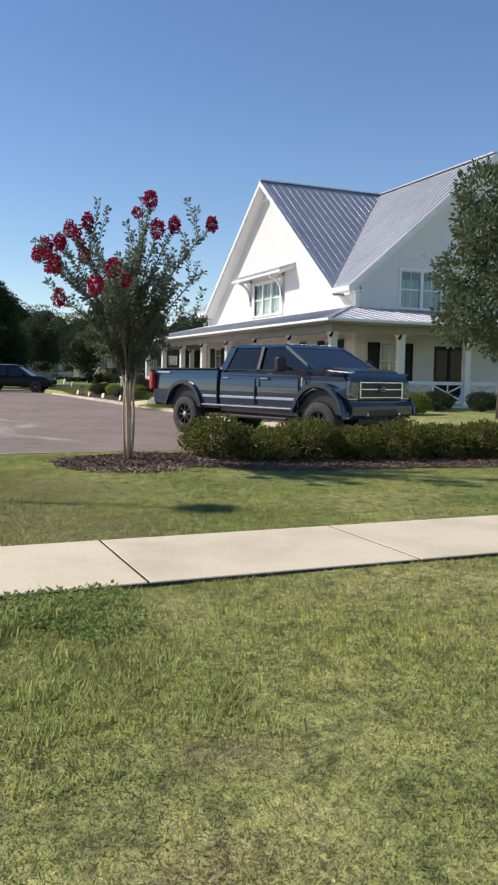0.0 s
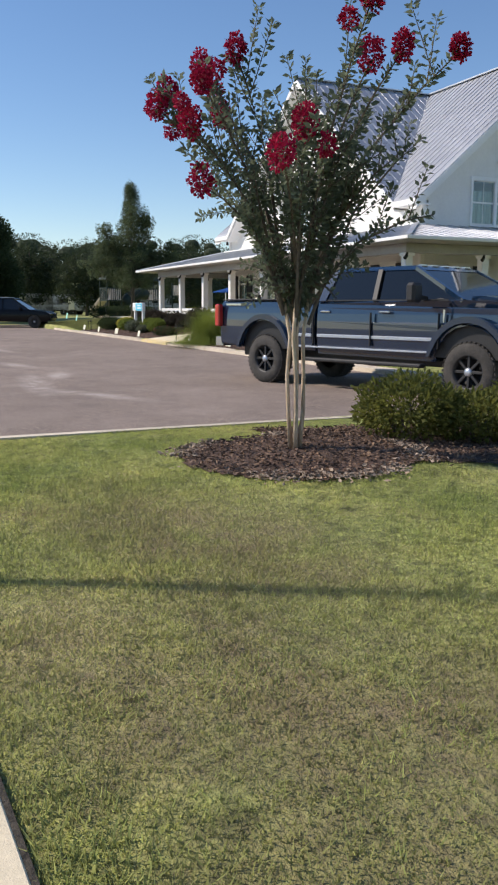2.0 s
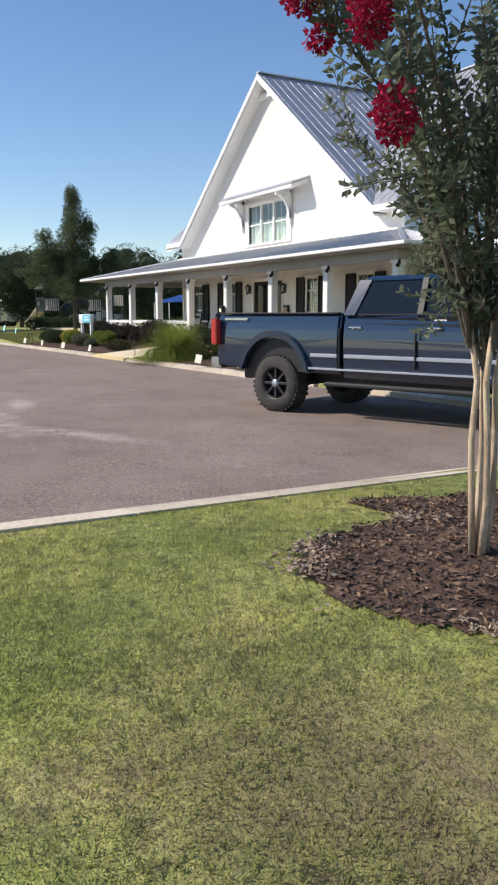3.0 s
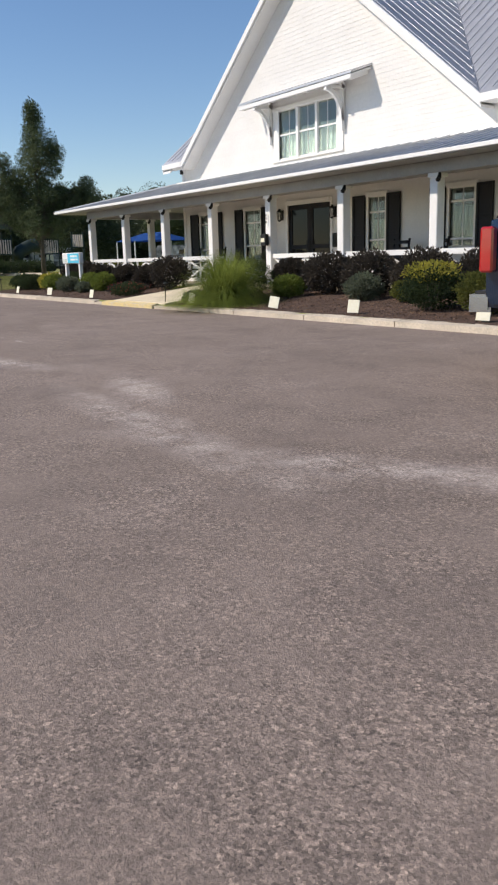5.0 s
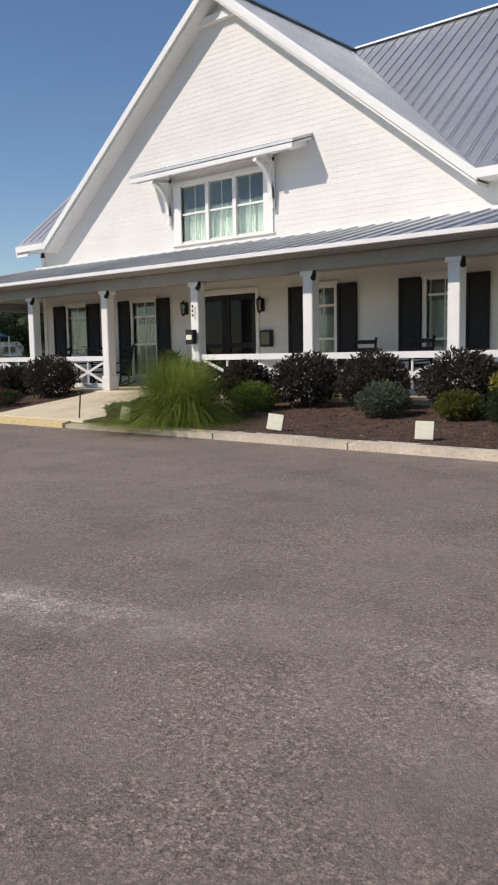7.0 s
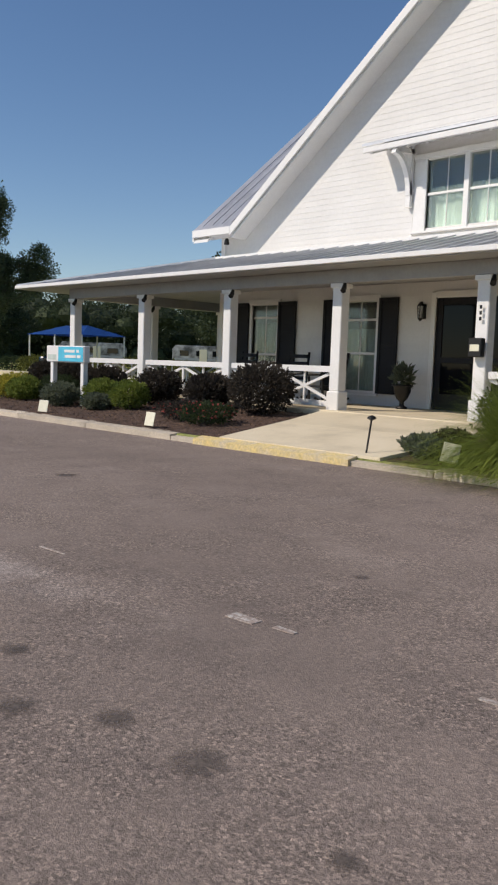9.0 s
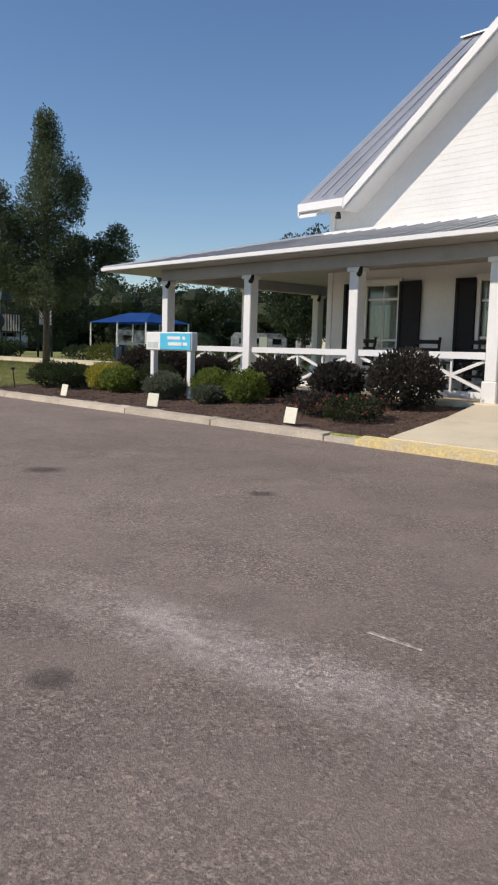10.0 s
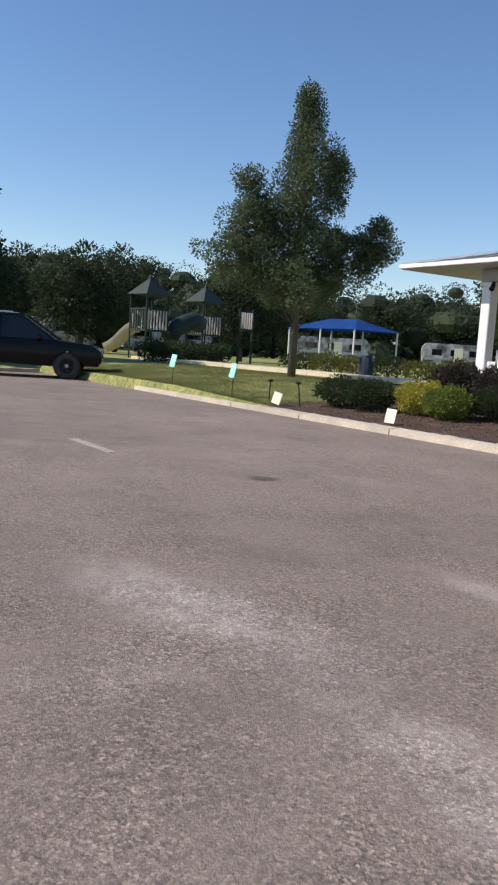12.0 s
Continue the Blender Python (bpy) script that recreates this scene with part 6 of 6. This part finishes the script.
def sedan(at, turn, L, H, label, paint):
    t = thing("parked_car", label, "car", at, turn)
    W, R = 0.82, 0.33
    x1, x2 = 0.75, L - 0.85
    body = [(0.03, 0.4), (x1 - 0.42, 0.32), *arch(x1, R + 0.02, 0.4, 0.34), (x2 - 0.4, 0.3), *arch(x2, R + 0.02, 0.4, 0.34)[1:], (L - 0.1, 0.34), (L, 0.5), (L - 0.04, 0.72), (L - 0.25, 0.86), (L - 1.15, 0.95), (0.1, 0.98), (0, 0.8)]
    part("body", barrel(extrude(body, -W, W, 0.06, 2), 0.6, 0.07, 0.38), paint, t)
    bm = bmesh.new()
    a = [bm.verts.new((x, y, 0.95)) for x, y in ((0.12, -0.76), (L - 1.1, -0.76), (L - 1.1, 0.76), (0.12, 0.76))]
    b = [bm.verts.new((x, y, H - 0.05)) for x, y in ((0.45, -0.6), (L - 1.95, -0.6), (L - 1.95, 0.6), (0.45, 0.6))]
    for i in range(4):
        bm.faces.new((a[i], a[(i + 1) % 4], b[(i + 1) % 4], b[i]))
    bm.faces.new(b)
    part("window_glass", bm, "tint", t)
    part("roof", box(bmesh.new(), 0.38, L - 1.9, -0.62, 0.62, H - 0.07, H, 0.03), paint, t)
    for s in (-1, 1):
        for x0, xt in ((L - 1.12, L - 1.93), (L * 0.42, L * 0.42), (0.14, 0.44)):
            part("pillar", beam(bmesh.new(), (x0, s * 0.765, 0.94), (xt, s * 0.61, H - 0.05), 0.07, 0.04), paint, t)
        for x in (x1, x2):
            wheel(t, x, s * (W - 0.1), R, 0.2, -1 if s > 0 else 1, 5)
        part("headlight", box(bmesh.new(), L - 0.22, L + 0.005, s * 0.6 - 0.15, s * 0.6 + 0.18, 0.66, 0.78, 0.02), "lens", t)
        part("tail_lamp", box(bmesh.new(), -0.01, 0.12, s * 0.65 - 0.12, s * 0.65 + 0.12, 0.75, 0.9, 0.02), "red_lens", t)
        part("door_mirror", box(bmesh.new(), L - 1.6, L - 1.48, s * 0.88 - 0.09, s * 0.88 + 0.09, 0.95, 1.07, 0.02), paint, t)
        part("roof_rail", beam(bmesh.new(), (0.6, s * 0.55, H + 0.03), (L - 2.2, s * 0.55, H + 0.03), 0.03, 0.03), "steel", t)
    return t


sedan((-51.1, 5.8, 0.0), 66, 4.3, 1.55, "black sport utility vehicle parked at the lot's end", "black_paint")


# ---- signs and small things by the kerb ----
M["card"] = material("cream_printed_card", [(0.3, (0.72, 0.69, 0.52)), (0.7, (0.80, 0.77, 0.62))], 20, 0.6)
M["mint"] = material("mint_green_card", [(0.3, (0.30, 0.72, 0.60)), (0.7, (0.36, 0.80, 0.68))], 20, 0.6)
M["cyan"] = material("cyan_sign_face", [(0.3, (0.05, 0.46, 0.66)), (0.7, (0.10, 0.56, 0.76))], 4, 0.45)
M["ink"] = material("grey_print", [(0.3, (0.30, 0.30, 0.27)), (0.7, (0.36, 0.36, 0.33))], 5, 0.7)
M["blue_cloth"] = material("blue_shade_cloth", [(0.3, (0.008, 0.085, 0.36)), (0.7, (0.012, 0.12, 0.44))], 2, 0.7, fine=20, fine_amount=0.1)
M["play_green"] = material("dark_green_play_metal", [(0.3, (0.008, 0.022, 0.018)), (0.7, (0.016, 0.035, 0.027))], 4, 0.7)
M["tan"] = material("faded_beige_play_plastic", [(0.3, (0.42, 0.37, 0.33)), (0.7, (0.54, 0.48, 0.43))], 4, 0.45)


def marker(x, y, w, h, zc, lean, mat, label, bars=2):
    z0 = ground_z(x, y)
    t = thing("yard_marker", label, "yard sign", (x, y, z0), 8 + 12 * math.sin(x * 3), "small signs along the kerb")
    part("stake", tube(bmesh.new(), [(0, 0.012, -0.05), (lean * 0.5 * zc, 0.012, zc)], [0.006, 0.006], 6), "iron", t)
    m = pose(lean * zc * 0.5, 0, zc, -12, math.degrees(lean) * 0.5, 0)
    part("card", box(bmesh.new(), -w / 2, w / 2, -0.006, 0.006, -h / 2, h / 2, 0.003, m), mat, t)
    for i in range(bars):
        part("print_bar", box(bmesh.new(), -w * 0.34, w * (0.34 - 0.1 * i), -0.009, -0.0065, h * (0.22 - 0.2 * i), h * (0.3 - 0.2 * i), 0, m), "ink" if mat == "card" else "trim", t)


for x, y, lean in ((-32.29, 9.32, 0.02), (-35.27, 9.34, 0.06), (-37.92, 9.32, 0.02), (-40.86, 9.4, 0.35), (-24.62, 9.42, 0.25), (-22.55, 9.45, 0.05), (-27.41, 9.38, 0.2), (-20.0, 9.42, 0.05)):
    marker(x, y, 0.2, 0.2, 0.13, lean, "card", "small cream card sign on a stake by the kerb", 0)
for x, y in ((-42.33, 9.4), (-44.95, 9.5)):
    marker(x, y, 0.2, 0.27, 0.47, 0.1, "mint", "small mint green card on a thin stake in grass", 2)
for x, y, h, lean in ((-28.42, 9.32, 0.42, 0.06), (-40.45, 9.62, 0.4, -0.1), (-41.6, 9.75, 0.35, 0.02)):
    t = thing("garden_light", "slim black garden stake light beside the bed", "garden light", (x, y, ground_z(x, y)))
    part("stem", tube(bmesh.new(), [(0, 0, -0.03), (lean, 0, h)], [0.011, 0.011], 8), "iron", t)
    part("head", lathe(bmesh.new(), [(0.012, -0.02), (0.05, 0.0), (0.045, 0.02), (0.012, 0.035)], 12, (lean, 0, h)), "iron", t)

sign = thing("info_sign", "cyan and white sign panel on two white posts", "sign", (-36.57, 10.62, 0))
for x in (-0.5, 0.56):
    part("post", box(bmesh.new(), x - 0.05, x + 0.05, -0.05, 0.05, 0.05, 0.98, 0.008), "trim", sign)
part("panel", box(bmesh.new(), -0.66, 0.66, -0.075, 0.06, 0.955, 1.27, 0.015), "trim", sign)
part("sign_face", box(bmesh.new(), -0.22, 0.64, -0.083, -0.078, 0.975, 1.25, 0.003), "cyan", sign, "cyan printed sign face")
for z, a, b in ((1.17, 0.0, 0.36), (1.17, 0.42, 0.5), (1.07, 0.02, 0.4), (1.07, 0.44, 0.56)):
    part("print_bar", box(bmesh.new(), a, b, -0.087, -0.083, z - 0.026, z + 0.026), "trim", sign)
part("print_bar", box(bmesh.new(), -0.6, -0.3, -0.08, -0.076, 1.0, 1.1), "blind", sign)

# ---- porch things ----
urn = thing("urn_planter", "black iron urn with grey-green leafy plant on the porch", "planter", (-31.25, 14.0, DECK))
part("urn", lathe(bmesh.new(), [(0.1, 0), (0.1, 0.03), (0.04, 0.06), (0.04, 0.12), (0.1, 0.18), (0.15, 0.3), (0.155, 0.38), (0.19, 0.4), (0.18, 0.42), (0.14, 0.41)], 16), "iron", urn, smooth=True)
rng = np.random.default_rng(70)
p, d = lumpy(rng, 340, 0.16, 0.36, 0.2)
leaves("plant", "grey_leaf", urn, rng, p + np.array([0, 0, 0.55]), d + np.array([0, 0, 0.5]), 0.04, 3.0, 0.5)


def wall_lantern(x, z):
    t = thing("wall_lantern", "dark iron wall lantern beside the entrance doors", "lantern", (x, WY0 - 0.02, z), 0, "entrance lanterns")
    part("back_plate", box(bmesh.new(), -0.045, 0.045, -0.015, 0.02, -0.14, 0.12, 0.006), "iron", t)
    part("arm", tube(bmesh.new(), [(0, 0, 0.08), (0, -0.06, 0.15), (0, -0.1, 0.13)], [0.009] * 3, 6), "iron", t)
    part("cap", lathe(bmesh.new(), [(0.075, 0.08), (0.03, 0.13), (0.01, 0.16)], 6, (0, -0.1, 0)), "iron", t)
    part("glass", lathe(bmesh.new(), [(0.04, -0.14), (0.062, 0.075)], 6, (0, -0.1, 0)), "lens", t)
    part("base", lathe(bmesh.new(), [(0.012, -0.18), (0.045, -0.145), (0.045, -0.13)], 6, (0, -0.1, 0)), "iron", t)
    for k in range(6):
        a = k * 1.0472
        part("bar", beam(bmesh.new(), (0.042 * math.cos(a), -0.1 + 0.042 * math.sin(a), -0.14), (0.065 * math.cos(a), -0.1 + 0.065 * math.sin(a), 0.08), 0.01, 0.01), "iron", t)


wall_lantern(-31.22, 2.08)
wall_lantern(-29.02, 2.05)
board_t = thing("notice_box", "black wall-mounted notice box beside the doors", "notice box", (-28.9, WY0 - 0.02, 1.36))
part("case", box(bmesh.new(), -0.15, 0.15, -0.07, 0.0, -0.17, 0.17, 0.01), "iron", board_t)
part("pane", box(bmesh.new(), -0.11, 0.11, -0.076, -0.072, -0.12, 0.12), "tint", board_t)
mail = thing("post_box", "small black box with white label on a porch post", "notice box", (POST_X[4], 12.26, 1.38))
part("case", box(bmesh.new(), -0.1, 0.1, -0.11, 0.0, -0.13, 0.13, 0.012), "iron", mail)
part("label_card", box(bmesh.new(), -0.07, 0.07, -0.116, -0.111, -0.05, 0.04), "card", mail)
num = thing("house_number", "dark upright address figures on a porch post", "house number", (POST_X[4], 12.26, 1.85))
for i in range(3):
    part("figure_bar", box(bmesh.new(), -0.018, 0.018, -0.004, 0.0, -0.1 + 0.08 * i, -0.05 + 0.08 * i), "iron", num)


def rocking_chair(x, y, turn):
    t = thing("rocking_chair", "black wooden rocking chair on the porch", "chair", (x, y, DECK), turn, "porch rocking chairs")
    for s in (-0.22, 0.22):
        pts = [(s, -0.38 + 0.76 * k / 6, 0.02 + 0.1 * (k / 3 - 1) ** 2) for k in range(7)]
        bm = bmesh.new()
        for p, q in zip(pts, pts[1:]):
            beam(bm, p, q, 0.03, 0.035)
        part("rocker", bm, "black", t)
        part("front_leg", beam(bmesh.new(), (s, -0.2, 0.04), (s, -0.22, 0.5), 0.035, 0.035, (0, 1, 0)), "black", t)
        part("back_leg", beam(bmesh.new(), (s, 0.18, 0.04), (s, 0.34, 0.95), 0.035, 0.035, (0, 1, 0)), "black", t)
        part("armrest", beam(bmesh.new(), (s, -0.27, 0.52), (s, 0.26, 0.54), 0.07, 0.025), "black", t)
    part("seat", box(bmesh.new(), -0.24, 0.24, -0.24, 0.2, 0.3, 0.335, 0.01), "black", t)
    for k in range(4):
        z = 0.45 + 0.14 * k
        part("back_slat", beam(bmesh.new(), (-0.21, 0.2 + (z - 0.3) * 0.17, z), (0.21, 0.2 + (z - 0.3) * 0.17, z), 0.02, 0.07), "black", t)


for x, y, a in ((-33.7, 13.75, 10), (-32.75, 13.7, -15), (-35.2, 13.8, 0), (-26.3, 13.8, 5), (-25.2, 13.8, -8)):
    rocking_chair(x, y, a)

# ---- lamp post beside the footpath, out of view, whose shadow falls on the lawn ----
lamp_h = 5.0
foot = Vector((-7.1, 3.62, 0.1)) + Vector((SUN_WAY.x, SUN_WAY.y, 0)) * (lamp_h / SUN_WAY.z)
lp = thing("street_lamp", "slim dark metal street lamp beside the footpath", "street lamp", (foot.x, foot.y, 0.08))
part("pole", tube(bmesh.new(), [(0, 0, 0), (0, 0, 0.4), (0, 0, lamp_h)], [0.06, 0.035, 0.028], 10), "iron", lp)
part("base", lathe(bmesh.new(), [(0.12, 0), (0.12, 0.1), (0.06, 0.2)], 12), "iron", lp)
part("head", lathe(bmesh.new(), [(0.05, -0.1), (0.22, -0.02), (0.24, 0.03), (0.12, 0.1), (0.02, 0.12)], 16, (0, 0, lamp_h)), "iron", lp)


# ---- playground ----
def play_tower(x, y, turn, slide):
    z0 = 0.42
    t = thing("play_tower", "dark green playground tower with hipped roof and tan panels", "playground", (x, y, z0), turn)
    t.scale = (0.68, 0.68, 1.06)
    for sx in (-0.75, 0.75):
        for sy in (-0.75, 0.75):
            part("post", tube(bmesh.new(), [(sx, sy, 0), (sx, sy, 2.35)], [0.05, 0.05], 8), "play_green", t)
    part("deck", box(bmesh.new(), -0.8, 0.8, -0.8, 0.8, 1.0, 1.06), "play_green", t)
    bm = bmesh.new()
    lo = [bm.verts.new((a, b, 2.3)) for a, b in ((-0.92, -0.92), (0.92, -0.92), (0.92, 0.92), (-0.92, 0.92))]
    hi = [bm.verts.new((a, b, 2.86)) for a, b in ((-0.1, -0.1), (0.1, -0.1), (0.1, 0.1), (-0.1, 0.1))]
    for i in range(4):
        bm.faces.new((lo[i], lo[(i + 1) % 4], hi[(i + 1) % 4], hi[i]))
    bm.faces.new(hi)
    bm.faces.new(lo[::-1])
    part("roof", bm, "play_green", t)
    part("roof_cap", lathe(bmesh.new(), [(0.14, 2.84), (0.1, 2.95), (0.03, 3.02)], 8), "play_green", t)
    for a in range(4):
        m = pose(0, 0, 0, 0, 0, 90 * a)
        for k in range(7):
            bm = box(bmesh.new(), -0.66 + 0.21 * k, -0.58 + 0.21 * k, -0.78, -0.74, 1.06, 1.75, 0, m)
            part("baluster", bm, "tan" if a % 2 else "play_green", t)
        part("top_rail", box(bmesh.new(), -0.75, 0.75, -0.79, -0.73, 1.75, 1.81, 0, m), "play_green", t)
    if slide:
        bm = bmesh.new()
        prev = None
        for k in range(9):
            u = k / 8
            px, pz = -0.8 - 3.0 * u, 1.1 - 0.9 * u + 0.25 * (math.sin(u * 6.28) * 0.25)
            row = [bm.verts.new((px, 0.5 * math.cos(a), pz + 0.26 - 0.3 * math.sin(a))) for a in np.linspace(0, math.pi, 7)]
            if prev:
                for i in range(6):
                    bm.faces.new((prev[i], prev[i + 1], row[i + 1], row[i]))
            prev = row
        ob = part("slide", bm, "tan", t, smooth=True)
        part("slide_hood", tube(bmesh.new(), [(-0.75, 0, 1.45), (-1.2, 0, 1.3)], [0.42, 0.4], 12, False), "tan", t)
    return t


play_tower(-58.4, 15.2, 12, True)
play_tower(-59.8, 18.4, 12, False)
panel_t = thing("climbing_frame", "tan slatted climbing panel on dark playground posts", "playground", (-59.2, 20.1, 0.42), 20)
for y in (-0.45, 0.45):
    part("post", tube(bmesh.new(), [(0, y, 0), (0, y, 2.3)], [0.05, 0.05], 8), "play_green", panel_t)
for k in range(6):
    part("slat", box(bmesh.new(), -0.03, 0.03, -0.4 + 0.15 * k, -0.31 + 0.15 * k, 1.45, 2.15), "tan", panel_t)
part("rail", box(bmesh.new(), -0.04, 0.04, -0.45, 0.45, 1.4, 1.46), "play_green", panel_t)
climb = thing("tube_slide", "dark curved tube slide beside the play towers", "playground", (-59.0, 16.9, 0.42), 10)
part("tube", tube(bmesh.new(), [(0, 0.9, 1.5), (0.3, 0.4, 1.6), (0.4, 0, 1.5), (0.3, -0.5, 1.25), (0.5, -0.9, 0.9)], [0.36] * 5, 12), "play_green", climb, smooth=True)
part("leg", tube(bmesh.new(), [(0.4, 0, 0), (0.4, 0, 1.4)], [0.04, 0.04], 6), "play_green", climb)
for i in range(7):
    bush("dark clipped hedge shrub before the playground", -53.6 - 0.35 * i, 13.1 + 0.62 * i, 0.5, 0.7, "boxwood", 900, 0.05, 200 + i, group="hedge before the playground")
for i in range(9):
    bush("dark mixed shrub behind the lawn", -51.5 + 1.15 * i, 17.5 + 0.25 * i, 0.65, 0.55 + 0.1 * (i % 2), "holly" if i % 3 else "boxwood", 900, 0.05, 220 + i, group="shrubs behind the lawn")
bin_t = thing("litter_bin", "dark blue litter bin near the evergreen tree", "bin", (-45.9, 15.6, 0.5))
part("barrel", lathe(bmesh.new(), [(0.18, 0), (0.2, 0.05), (0.2, 0.5), (0.17, 0.55)], 14), "paint", bin_t)

# blue shade canopy
can = thing("shade_canopy", "bright blue fabric shade canopy on slim white posts", "canopy", (-58.3, 24.6, 0.18), 5)
bm = bmesh.new()
lo = [bm.verts.new(p) for p in ((-2.2, -1.4, 1.95), (2.2, -1.4, 1.95), (2.2, 1.4, 1.95), (-2.2, 1.4, 1.95))]
hi = [bm.verts.new((-0.9, 0, 2.45)), bm.verts.new((0.9, 0, 2.45))]
for f in ((lo[0], lo[1], hi[1], hi[0]), (lo[1], lo[2], hi[1]), (lo[2], lo[3], hi[0], hi[1]), (lo[3], lo[0], hi[0])):
    bm.faces.new(f)
bmesh.ops.solidify(bm, geom=bm.faces[:], thickness=0.03)
part("cover", bm, "blue_cloth", can)
for x in (-2.1, 0, 2.1):
    for y in (-1.3, 1.3):
        part("post", tube(bmesh.new(), [(x, y, 0), (x, y, 1.97)], [0.04, 0.04], 8), "trim", can)


# camper trailers beyond the lawn
# shell colour broken by noise from dark grey to off-white
M["camper"] = material("mottled_white_camper_shell", [(0.40, (0.07, 0.072, 0.075)), (0.52, (0.30, 0.305, 0.31)), (0.66, (0.55, 0.56, 0.57))], 1.6, 0.5, fine=5, fine_amount=0.2)


def camper(x, y, turn, L, label):
    t = thing("camper_trailer", label, "trailer", (x, y, 0.35), turn, "parked campers")
    part("body", extrude([(0, 0.4), (L, 0.4), (L, 1.4), (L - 0.3, 1.75), (0.2, 1.75), (0, 1.5)], -0.95, 0.95, 0.08), "camper", t)
    for k in range(3):
        part("window", box(bmesh.new(), 0.5 + k * L * 0.3, 0.5 + k * L * 0.3 + L * 0.16, -0.96, -0.945, 1.05, 1.4, 0.004), "tint", t)
    part("stripe", box(bmesh.new(), 0.1, L - 0.1, -0.965, -0.945, 0.75, 0.9), "steel", t)
    part("door", box(bmesh.new(), L * 0.5, L * 0.5 + 0.5, -0.97, -0.945, 0.5, 1.5, 0.006), "card", t)
    for dx in (-0.45, 0.35):
        wheel(t, L * 0.5 + dx, -0.8, 0.3, 0.2, 1, 5)
        wheel(t, L * 0.5 + dx, 0.8, 0.3, 0.2, -1, 5)
    part("tow_bar", beam(bmesh.new(), (L - 0.1, 0, 0.45), (L + 0.9, 0, 0.45), 0.1, 0.08), "iron", t)


for x, y, a, L in ((-76, 13.5, 60, 6.0), (-73, 20.5, 75, 5.0), (-72, 32, 55, 4.5), (-66, 37, 50, 3.6), (-57, 42, 35, 4.5), (-62.5, 40, 20, 3.4), (-51, 45, 30, 4.5), (-80, 7, 70, 6.5)):
    camper(x, y, a, L, "white camper trailer parked in the campground")
camper(-70.0, 8.3, 92, 5.2, "silver-grey and white camper trailer parked beyond the lot")
